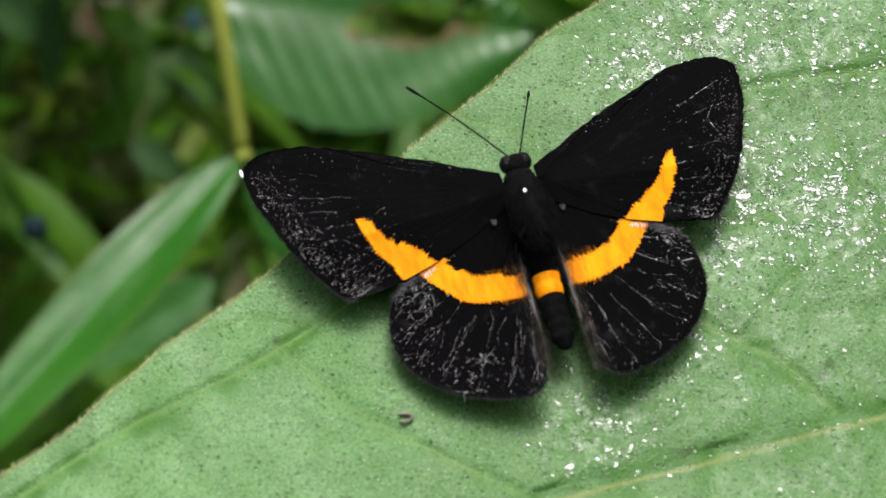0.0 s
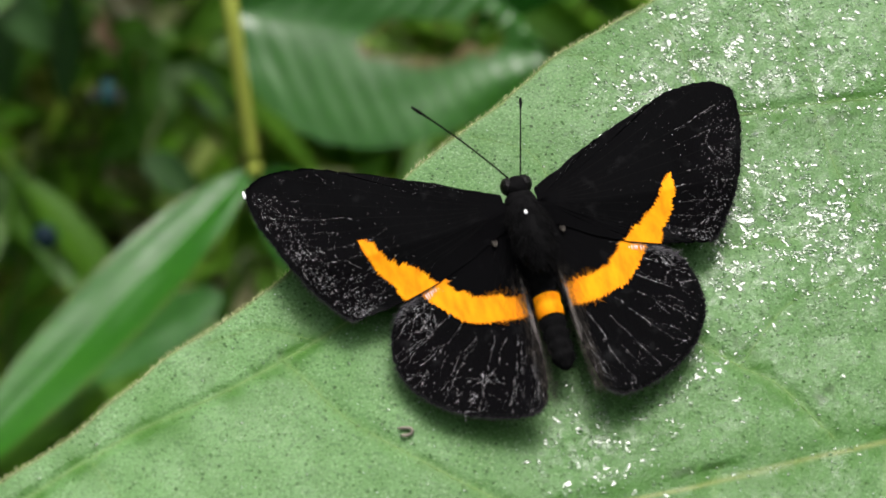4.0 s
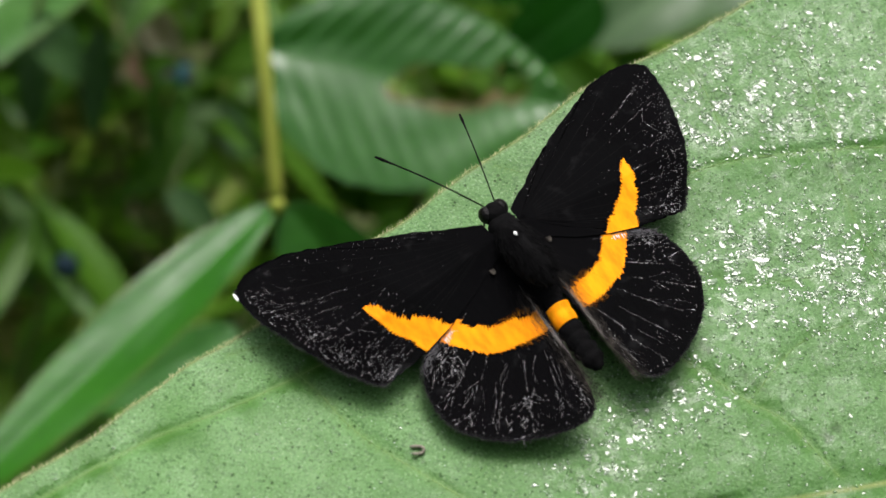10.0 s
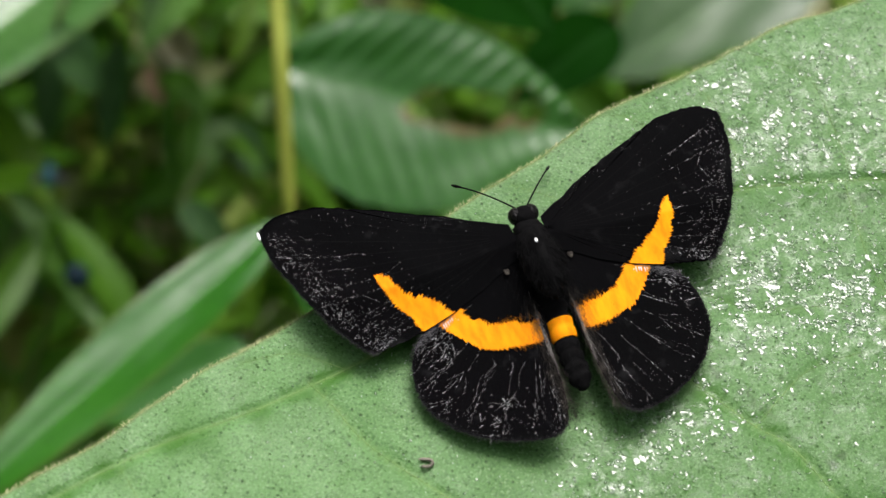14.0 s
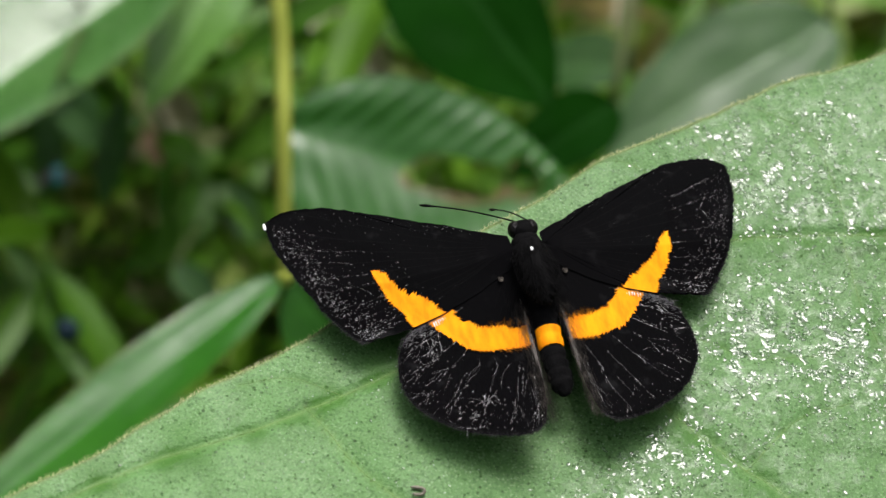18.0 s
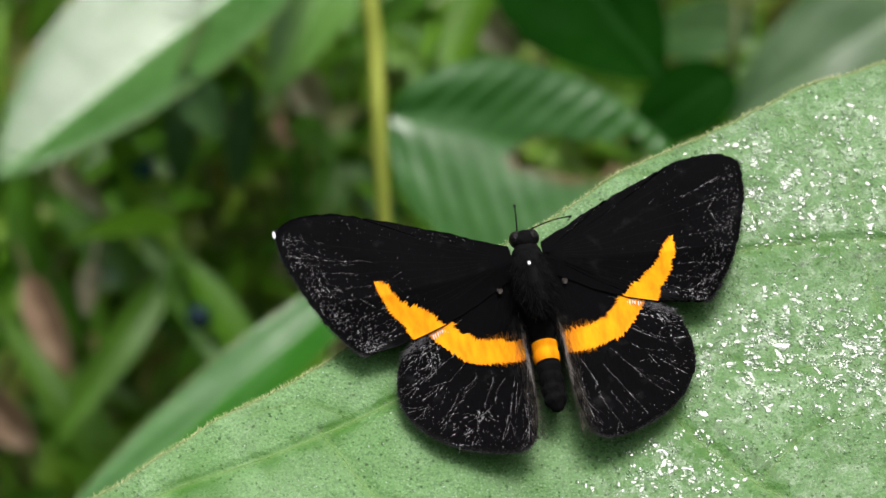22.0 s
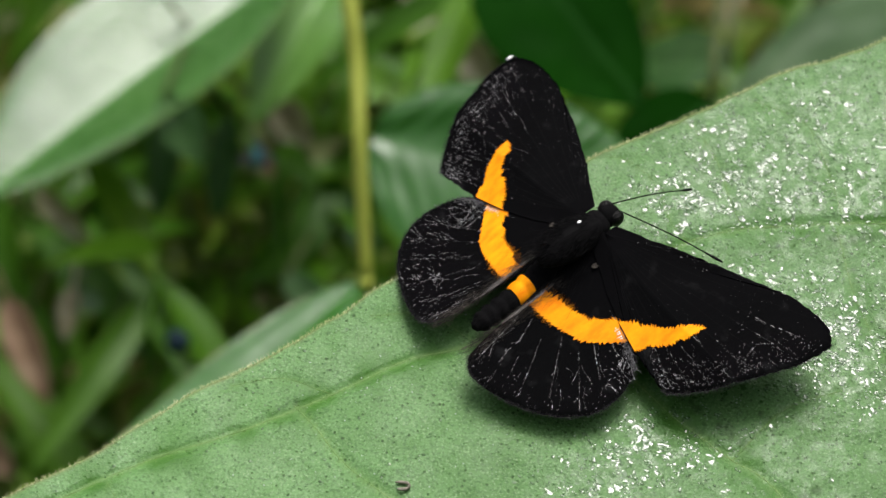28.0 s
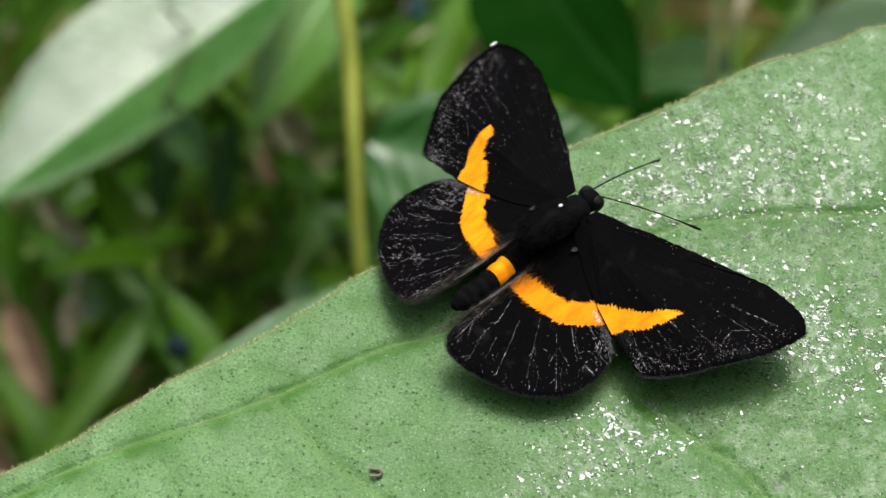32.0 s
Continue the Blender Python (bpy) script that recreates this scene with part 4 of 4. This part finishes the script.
def place(base, tip, facing):
    """A pose for a leaf from its base towards its tip, upper face to the facing direction."""
    x = (Vector(tip) - Vector(base)).normalized()
    z = (Vector(facing) - x * Vector(facing).dot(x)).normalized()
    y = z.cross(x)
    m = Matrix((x, y, z)).transposed().to_4x4()
    m.translation = Vector(base) * MM
    return m


def add_leaf(name, base, tip, width, facing, material, parent=None, label="", **shape):
    length = (Vector(tip) - Vector(base)).length
    verts, faces, vein, rim = blade(length, width, **shape)
    me = data_mesh(name, verts, faces)
    me.attributes.new("vein", "FLOAT", "POINT").data.foreach_set("value", np.array(vein, np.float32))
    me.attributes.new("rim", "FLOAT", "POINT").data.foreach_set("value", np.array(rim, np.float32))
    ob = mesh_part(name, me, material, parent, label)
    ob.matrix_world = place(base, tip, facing)
    return ob


TO_CAMERA = (0.1, -0.6, 0.85)


def build_plants():
    vine = tagged(new("hanging_plant"), "slender yellow-green stem with glossy leaves", "plant")
    bm = bmesh.new()
    pts = spline([(-70, 430, -434), (-72, 380, -200), (-70, 300, -60), (-56, 215, -25), (-44, 165, -60), (-36, 121, -88), (-33.5, 110, -97), (-32, 100, -104), (-30, 87, -120)], 60)
    tube(bm, [tuple(q) for q in pts], list(np.linspace(1.9, 1.4, 30)) + list(np.linspace(1.4, 1.0, 30)), 12)
    tube(bm, [(-36.5, 122, -88), (-37, 130, -115), (-36.8, 133, -142)], [0.7, 0.6, 0.6], 8)
    stem = part("stem", bm, M_STEM, vine, "yellow-green stem")
    bm = bmesh.new()
    ball(bm, (-30, 87, -120), (1.25, 1.4, 1.5), 10, 14, 0.25)
    part("node", bm, M_STEM, vine)
    add_leaf("leaf", (-30.5, 87.5, -120.5), (-73.8, 36.3, -124), 12, (-0.043, 0.1, 0.969), M_LONG, vine, "long pointed green leaf", fold=0.15, droop=0.03, base_frac=0.43, lop=0.12, ribs=24, ripple=0.003, seed=1, brown=0.8)
    add_leaf("leaf", (-29, 87.5, -121), (-8, 70, -140), 14, (-0.1, -0.5, 0.8), M_GLOSS, vine, "small green leaf behind", seed=2)
    add_leaf("leaf", (-37, 133, -142), (16, 128, -145), 34, (-0.07, -0.4, 0.91), M_GLOSS, vine, "glossy ribbed leaf with torn holes", fold=0.04, droop=0.12, ribs=13, ripple=0.018, wave=0.02,
             lop=-0.18, seed=3, holes=((0.6, -0.05, 0.14, 0.2), (0.79, 0.22, 0.05, 0.32), (0.7, 0.08, 0.07, 0.16), (0.5, -0.14, 0.09, 0.1)))
    left = tagged(new("glossy_plant"), "plant with large shining ribbed leaves", "plant")
    add_leaf("leaf", (-68.5, 222, -191), (-120.7, 151.7, -191), 37, (0.02, 0.0, 0.995), M_SHINE, left, "large shining ribbed leaf", fold=0.14, droop=0.02, ribs=24, ripple=0.02, wave=0.006, base_frac=0.45, lop=-0.1, seed=5, brown=0.5)
    add_leaf("leaf", (-59, 238, -202), (-73, 192, -205), 18.5, (0.15, -0.1, 0.97), M_FRESH, left, "fresh green pointed leaf", fold=0.2, base_frac=0.36, seed=6)
    add_leaf("leaf", (-96.6, 199.5, -220), (-96.7, 184.7, -232), 5, (0.3, -0.5, 0.8), M_PALE, left, "narrow grey-green leaf", seed=13)
    bm = bmesh.new()
    tube(bm, [tuple(q) for q in spline([(-68.5, 221.5, -191), (-66, 262, -186), (-68, 330, -220), (-66, 420, -435)], 16)], [1.2] * 8 + [1.8] * 8, 8)
    tube(bm, [tuple(q) for q in spline([(-59.3, 237.5, -202), (-61, 272, -196), (-68, 328, -218)], 8)], [0.8] * 8, 8)
    part("stem", bm, M_SPRIG, left)
    right = tagged(new("dark_plant"), "plant with broad deep green leaves", "plant")
    add_leaf("leaf", (-20.4, 190, -144.2), (8.1, 152.5, -144.2), 27, (0.05, -0.4, 0.9), M_SHADED_GREEN, right, "broad dark green leaf, darkened as if shaded", fold=0.05, base_frac=0.49, lop=-0.2, seed=7)
    add_leaf("leaf", (22.8, 174.4, -172), (4.2, 156, -172), 15, (0.0, -0.3, 1), M_SHADED_GREEN, right, "small dark green leaf, darkened as if shaded", seed=12)
    add_leaf("leaf", (27.8, 203, -193), (4.9, 211, -201), 16, (0.0, -0.2, 1), M_PALE, right, "grey-green leaf", seed=8)
    add_leaf("leaf", (76, 241, -211), (27, 200, -211), 30, (0.0, -0.2, 1), M_PALE, right, "grey-green leaf", seed=9)
    bm = bmesh.new()
    for top in ((-20.4, 190, -144.5), (76, 241, -211), (27.8, 203, -193), (22.8, 174.4, -172)):
        tube(bm, [tuple(q) for q in spline([top, (top[0] * 0.9 + 3, top[1] + 45, top[2] + 6), (top[0] * 0.5 + 15, 330, -220), (28, 420, -435)], 14)], [0.9] * 5 + [1.4] * 9, 8)
    part("stem", bm, M_SPRIG, right)
    bm = bmesh.new()
    tube(bm, [(-6.5, 147, -146), (-8, 144, -149), (-9, 141, -152)], [1.0, 1.3, 0.9], 8)
    part("bud", bm, M_FRESH, right, "pale green bud")
    # dead leaves float on the camera's sight lines at guessed depths
    for base, tip, wide, mat, words in (((-116.3, 143.2, -213), (-106.8, 126.6, -226.7), 7.5, M_BROWN, "dry brown leaf hanging among the stems"),
                                        ((-132, 133, -242), (-118, 123, -252), 10, M_BROWN, "dry brown leaf lying low among the stems"),
                                        ((-46.2, 242.8, -217.1), (-23, 228.1, -232.8), 13, M_BEIGE, "crumpled beige dead leaf behind the plants"),
                                        ((-79, 218, -247), (-75, 211, -253), 6, M_BROWN, "small reddish-brown dead leaf among the stems"),
                                        ((-79, 233, -249), (-70, 223, -257), 11, M_BEIGE, "pale tan dead leaf before the undergrowth"),
                                        ((-74, 233, -234), (-89, 215, -247), 5, M_BEIGE, "narrow yellowish dead leaf before the undergrowth"),
                                        ((-117.9, 173.8, -216.2), (-106.1, 166.5, -225.6), 5, M_BEIGE, "narrow tan dead leaf under the shining leaf"),
                                        ((-106.4, 153.4, -222.1), (-107.2, 143.7, -228.2), 4.5, M_BEIGE, "small yellowish dead leaf among the stems"),
                                        ((-96, 224, -254), (-91, 217, -262), 5, M_BROWN, "curled brown dead leaf before the undergrowth")):
        dead = tagged(new("dry_leaf"), words, "dead leaf")
        add_leaf("leaf_blade", base, tip, wide, (0.1, -0.6, 0.7), mat, dead, fold=0.25, ribs=7, ripple=0.03, seed=wide + base[0])
        bm = bmesh.new()
        a, d = Vector(base), (Vector(base) - Vector(tip)).normalized()
        tube(bm, [tuple(a - d * 1.5), tuple(a + d * 4), tuple(a + d * 9 + Vector((0, 0, -3)))], [0.5, 0.45, 0.35], 6)
        part("leaf_stalk", bm, mat, dead)
    low = tagged(new("low_plant"), "low plant with small grey-green leaves, out of focus", "plant")
    bm = bmesh.new()
    for base, tip, wide in (((-93.9, 196.6, -219.3), (-95.3, 181.5, -230.7), 6.5), ((-106.7, 150.3, -224), (-99.3, 152.4, -224.9), 5.5),
                            ((-98.3, 147.5, -228.4), (-88.6, 144.9, -232.9), 5.5), ((-80.9, 202.0, -219.3), (-83.0, 182.8, -233.8), 7), ((-87.0, 176.6, -186.0), (-77.8, 168.1, -195.2), 9), ((-62, 214, -262), (-50, 204, -268), 9), ((-66, 176, -243), (-54, 170, -250), 8)):
        add_leaf("leaf", base, tip, wide, (0.05, -0.25, 0.95), M_PALE, low, seed=wide)
        tube(bm, [tuple(q) for q in spline([base, (base[0] * 0.97, base[1] + 22, base[2] - 12), (-82, 235, -330), (-80, 240, -434)], 10)], [0.5] * 5 + [0.9] * 5, 6)
    part("stem", bm, M_SPRIG, low)
    add_leaf("leaf", (-40.7, 103.3, -181.2), (-66.1, 88.2, -186), 9, (0.1, -0.2, 0.97), M_LONG, low, "pale green leaf under the long one", fold=0.1, droop=0.05, seed=31)
    bm = bmesh.new()
    tube(bm, [tuple(q) for q in spline([(-40.9, 103.2, -181.2), (-34, 112, -186), (-32, 125, -300), (-34, 130, -434)], 10)], [0.5] * 5 + [0.9] * 5, 6)
    part("stem", bm, M_SPRIG, low)
    bm = bmesh.new()
    ball(bm, (-79, 135, -212), (2.6, 2.6, 2.6), 12, 16)
    berry = tagged(part("berry", bm, M_BERRY), "dark blue-green berry on a thin stalk", "berry")
    bm = bmesh.new()
    tube(bm, [(-79, 135.5, -213.5), (-78, 146, -260), (-80, 155, -434)], [0.35, 0.4, 0.6], 6)
    part("berry_stalk", bm, M_SPRIG, berry)


build_plants()


# camera axes: the undergrowth is laid out to fill its field of view
VIEW_EYE, VIEW_AHEAD, VIEW_UP = Vector((-2, -82, 118)), Vector((0, 0.59, -0.807)), Vector((0, 0.807, 0.59))


def view_place(d, a, b):
    """A place in the camera's view: d deep, a across, b up the picture."""
    return VIEW_EYE + VIEW_AHEAD * d + Vector((1, 0, 0)) * a * d + VIEW_UP * b * d


def simple_blade(length, width, seed):
    verts = []
    nu, nv = 13, 7
    for i in range(nu):
        s = i / (nu - 1)
        w = width / 2 * math.sin(math.pi * s ** 0.8) ** 0.9 + 0.1
        for j in range(nv):
            v = -1 + 2 * j / (nv - 1)
            verts.append((length * s, w * v, abs(v) * w * 0.3 - 0.2 * length * s * s + 0.3 * noise.noise((s * 5, v, seed))))
    me = data_mesh("leaf", verts, grid_faces(nu, nv))
    me.polygons.foreach_set("use_smooth", [True] * len(me.polygons))
    return me


def build_shrubs():
    """The undergrowth, spread over the camera's view: slender stems, each with its own leaves."""
    rng = random.Random(21)
    kinds = []
    for k in range(10):
        me = simple_blade(rng.uniform(22, 55), rng.uniform(6, 13), k)
        me.materials.append(M_SHRUB)
        kinds.append(me)
    for n in range(46):
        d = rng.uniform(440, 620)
        foot = view_place(d, rng.uniform(-0.32, 0.12) if n < 28 else rng.uniform(0.0, 0.28) if n < 34 else rng.uniform(-0.34, -0.1), rng.uniform(-0.2, 0.16) if n < 34 else rng.uniform(-0.02, 0.16))
        shrub = tagged(new("shrub"), "slender green shrub behind the leaf, out of focus", "shrub", "undergrowth shrubs")
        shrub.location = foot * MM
        lean = Vector((rng.gauss(0, 0.35), rng.gauss(0.1, 0.3), 1)).normalized()
        tall = rng.uniform(50, 110)
        bm = bmesh.new()
        tube(bm, [tuple(lean * q + Vector((4 * math.sin(q / 40), 0, 0))) for q in (-150, -70, 0, tall * 0.5, tall)], [1.3, 1.2, 1.0, 0.8, 0.4], 7)
        part("stem", bm, M_SPRIG, shrub)
        for q in range(13):
            f = rng.uniform(-0.3, 1)
            leaf = new("leaf", rng.choice(kinds))
            leaf.parent = shrub
            at = lean * tall * f
            size = rng.uniform(0.6, 1.15)
            leaf.matrix_basis = Matrix.Translation(at * MM) @ Euler((rng.gauss(0, 0.4), rng.uniform(-0.6, 0.5), rng.uniform(0, 6.283))).to_matrix().to_4x4() @ Matrix.Diagonal((size, size, size, 1))
    verts, faces = [], []
    for _ in range(2600):
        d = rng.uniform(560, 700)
        m = Matrix.Translation(view_place(d, rng.uniform(-0.4, 0.36), rng.uniform(-0.24, 0.24))) @ Euler((rng.gauss(0.25, 0.35), rng.uniform(-0.4, 0.4), rng.uniform(0, 6.283))).to_matrix().to_4x4()
        length, width = rng.uniform(25, 60), rng.uniform(7, 16)
        k = len(verts)
        for i in range(7):
            s = i / 6
            w = width / 2 * math.sin(math.pi * s ** 0.8) + 0.1
            for v in (-1, 0, 1):
                verts.append(tuple(m @ Vector((length * s, w * v, abs(v) * w * 0.3 - 0.2 * length * s * s))))
        faces.extend([tuple(k + q for q in f) for f in grid_faces(7, 3)])
    ob = mesh_part("undergrowth", data_mesh("undergrowth", verts, faces), M_THICKET)
    tagged(ob, "dense dark green undergrowth far behind the leaf", "undergrowth", kind="stuff")


build_shrubs()

def build_debris():
    """A curled grey husk on the big leaf."""
    bm = bmesh.new()
    p = leaf_spot(-8.0, -17.0)
    tube(bm, [(p.x + 0.32 * math.cos(a) * (1 + 0.1 * k), p.y + 0.3 * math.sin(a), p.z + 0.25 + 0.05 * math.sin(3 * a)) for k, a in enumerate(np.linspace(-2.4, 2.3, 12))], [0.05] + [0.12] * 10 + [0.05], 7)
    tagged(part("husk", bm, M_HUSK), "small curled grey husk lying on the leaf", "debris")


build_debris()


def build_fly():
    fly = tagged(new("fly"), "small blue-green fly hovering among the plants", "fly")
    bm = bmesh.new()
    ball(bm, (0, 0, 0), (1.6, 2.6, 1.5), 10, 14)
    part("body", bm, M_BLUE, fly)
    bm = bmesh.new()
    ball(bm, (0, 2.9, 0.1), (1.1, 0.9, 1.0), 8, 12)
    part("head", bm, M_EYE, fly)
    for side in (-1, 1):
        verts, faces, vein, rim = blade(4.2, 1.7)
        wing = mesh_part("wing", data_mesh("wing", verts, faces), M_FLY_WING, fly, "clear wing")
        wing.matrix_basis = pose(side * 0.8 * MM, 0.6 * MM, 1.2 * MM, 0, -12, -90 + side * 40)
    return fly


FLY = build_fly()

# ---- what moves ----
BUTTERFLY_ROWS = [
    (0, 0.57, -3.50, 5.98, 0.5, 0.5, 12.5), (0.5, 0.37, -3.53, 5.90, -0.0, 0.9, 12.4), (1, 0.42, -3.51, 5.89, -0.6, 1.5, 12.6),
    (1.5, 0.46, -3.52, 5.86, -1.1, 1.9, 12.7), (2, 0.45, -3.49, 5.85, -1.8, 2.1, 12.8), (2.5, 0.41, -3.47, 5.83, -3.0, 2.0, 13.0),
    (3, 0.41, -3.53, 5.84, -2.4, 1.6, 12.9), (3.5, 0.43, -3.59, 5.88, -0.9, 1.5, 12.8), (5.5, -0.61, -3.70, 5.85, 1.4, -3.2, 27.5),
    (6, -0.73, -3.58, 5.94, 3.1, -1.4, 31.7), (6.5, -0.86, -3.64, 5.84, 2.5, -3.0, 32.0), (7, -1.02, -3.48, 5.84, 2.7, -2.6, 32.8),
    (7.5, -1.39, -3.34, 5.82, 1.0, -2.3, 34.1), (8, -1.66, -3.16, 5.78, -0.2, -2.1, 35.5), (8.5, -1.68, -3.13, 5.78, -0.6, -1.8, 35.6),
    (9, -1.67, -3.08, 5.78, -0.3, -1.5, 35.7), (9.5, -1.65, -3.08, 5.80, -0.0, -1.2, 35.8), (10, -1.67, -3.06, 5.80, -0.1, -0.9, 35.8),
    (10.5, -1.72, -3.07, 5.80, -0.3, -0.9, 35.8), (11, -1.59, -3.03, 5.80, 0.9, 0.2, 35.7), (11.5, -1.63, -3.01, 5.80, 1.0, 0.0, 35.6),
    (12, -1.65, -3.02, 5.79, 1.2, -0.5, 35.6), (12.5, -1.57, -2.97, 5.82, 1.8, -0.4, 35.5), (13, -1.56, -2.85, 5.83, 1.3, -0.7, 35.1),
    (13.5, -1.45, -2.59, 5.83, 1.4, -0.5, 29.3), (15.5, -0.90, -0.48, 5.74, 1.1, 2.0, 12.8), (16, -0.88, -0.40, 5.74, 1.0, 2.4, 12.6),
    (16.5, -0.97, -0.29, 5.74, 0.4, 2.3, 12.0), (17, -1.43, 0.09, 5.59, -1.3, 2.2, 15.2), (17.5, -1.48, 0.08, 5.71, -2.4, 2.2, 16.6),
    (18, -1.72, 0.22, 5.72, -5.4, 1.3, 18.1), (18.5, -2.30, 1.03, 5.71, -8.4, 1.2, 20.0), (19, -2.64, 0.75, 5.72, -2.2, -1.9, 25.3),
    (19.5, -3.08, 0.69, 5.75, -3.4, -3.5, 29.9), (20, -3.10, 0.78, 5.75, -1.9, -3.2, 30.3), (20.5, -3.04, 0.75, 5.77, -2.8, -2.0, 29.0),
    (21, -3.08, 0.79, 5.78, -4.4, -0.9, 28.5), (21.5, -2.99, 0.76, 5.77, -3.8, -0.3, 28.0), (22, -2.34, 0.70, 5.78, 0.4, 0.4, 16.4),
    (22.5, -1.76, 0.74, 5.80, 3.0, 1.6, 5.9), (23, -1.69, 0.72, 5.76, 3.4, 1.7, 5.1), (23.5, -1.58, 0.66, 5.79, 2.6, 1.9, 3.3),
    (24, -0.98, 0.70, 5.77, 1.4, 3.0, -8.5), (24.5, -0.74, 0.81, 5.76, -0.8, 2.6, -14.7), (25, -0.65, 0.83, 5.76, -0.4, 2.8, -16.5),
    (25.5, -0.67, 0.80, 5.75, -0.0, 2.9, -16.5), (27.5, 1.16, 1.29, 6.43, 2.9, -3.7, -39.8), (28, 2.62, 2.60, 5.78, -0.4, 0.1, -45.5),
    (28.5, 2.76, 2.82, 5.76, 1.3, -0.5, -47.2), (29, 2.87, 2.92, 5.79, 1.5, 0.8, -47.2), (29.5, 3.15, 3.11, 5.77, -1.8, 1.2, -46.6),
    (30, 3.17, 3.09, 5.77, -1.4, 1.0, -47.0), (30.5, 3.11, 3.12, 5.77, -1.4, 0.6, -47.1), (31, 3.17, 3.16, 5.78, -1.6, 1.2, -46.5),
    (31.5, 3.17, 3.24, 5.79, -2.1, 1.4, -46.1), (32, 3.20, 3.21, 5.80, -2.4, 1.6, -45.9)]
ANTENNA_ROWS = [
    [(0, 42, 12), (1, 38, 20), (2, 34, 20), (3, 34, 24), (6, 110, 44), (7, 78, 28), (8, 62, 32), (9, 46, 20), (10, 34, 12), (11, 30, 8), (12, 30, 0), (13, 22, -40), (16, 18, -24), (17, 34, -40), (18, 46, -20), (19, -2, -40), (20, 50, -28), (21, 38, -20), (22, -10, -40), (23, 6, -32), (24, -18, -36), (25, -2, -16), (28, -6, -24), (29, 18, -40), (30, 6, -32), (31, 10, -28), (32, 6, -20)],
    [(0, -22, -24), (1, -22, -16), (2, -22, -12), (3, -22, -8), (6, -2, -32), (7, -18, -28), (8, -22, -16), (9, -18, -8), (10, -18, -4), (11, -22, -8), (12, -22, -8), (13, -38, -36), (16, -30, -24), (17, -10, -36), (18, 6, -40), (19, -2, -40), (20, 10, -40), (21, -18, -24), (22, -46, -40), (23, -46, -12), (24, -34, -40), (25, -38, -40), (28, -66, -8), (29, -82, 12), (30, -70, 8), (31, -74, 16), (32, -70, 12)],
]

FLY_ROWS = [(0, -47.0, 170.0, -194.0), (3, -64.0, 160.0, -198.0), (6, -68.0, 159.0, -198.0), (9, -52.0, 169.0, -188.0), (11, -68.0, 159.0, -193.0), (13, -84.0, 148.0, -198.0), (16, -85.0, 151.0, -195.0), (20, -88.2, 171.3, -204.6), (23, -97.9, 159.7, -207.6), (25, -95.0, 134.0, -194.0), (28, -64.0, 159.0, -181.0), (28.5, -39.0, 168.0, -177.0), (30, -37.0, 177.0, -169.0), (32, -35.0, 185.0, -162.0)]


def motions():
    """The butterfly turns on the leaf and waves its antennae."""
    rows = [(t, pose(x * MM, y * MM, z * MM, nose, lean, turn)) for t, x, y, z, nose, lean, turn in BUTTERFLY_ROWS]
    walk(BUTTERFLY, rows)
    walk(FLY, [(t, pose(x * MM, y * MM, z * MM, 10, 0, 40 * math.sin(t))) for t, x, y, z in FLY_ROWS])
    for side, ob, keys in zip((-1, 1), ANTENNAE, ANTENNA_ROWS):
        walk(ob, [(t, pose((side * 0.42 + 0.06) * MM, 3.3 * MM, -0.3 * MM, up, 0, turn)) for t, turn, up in keys])


motions()
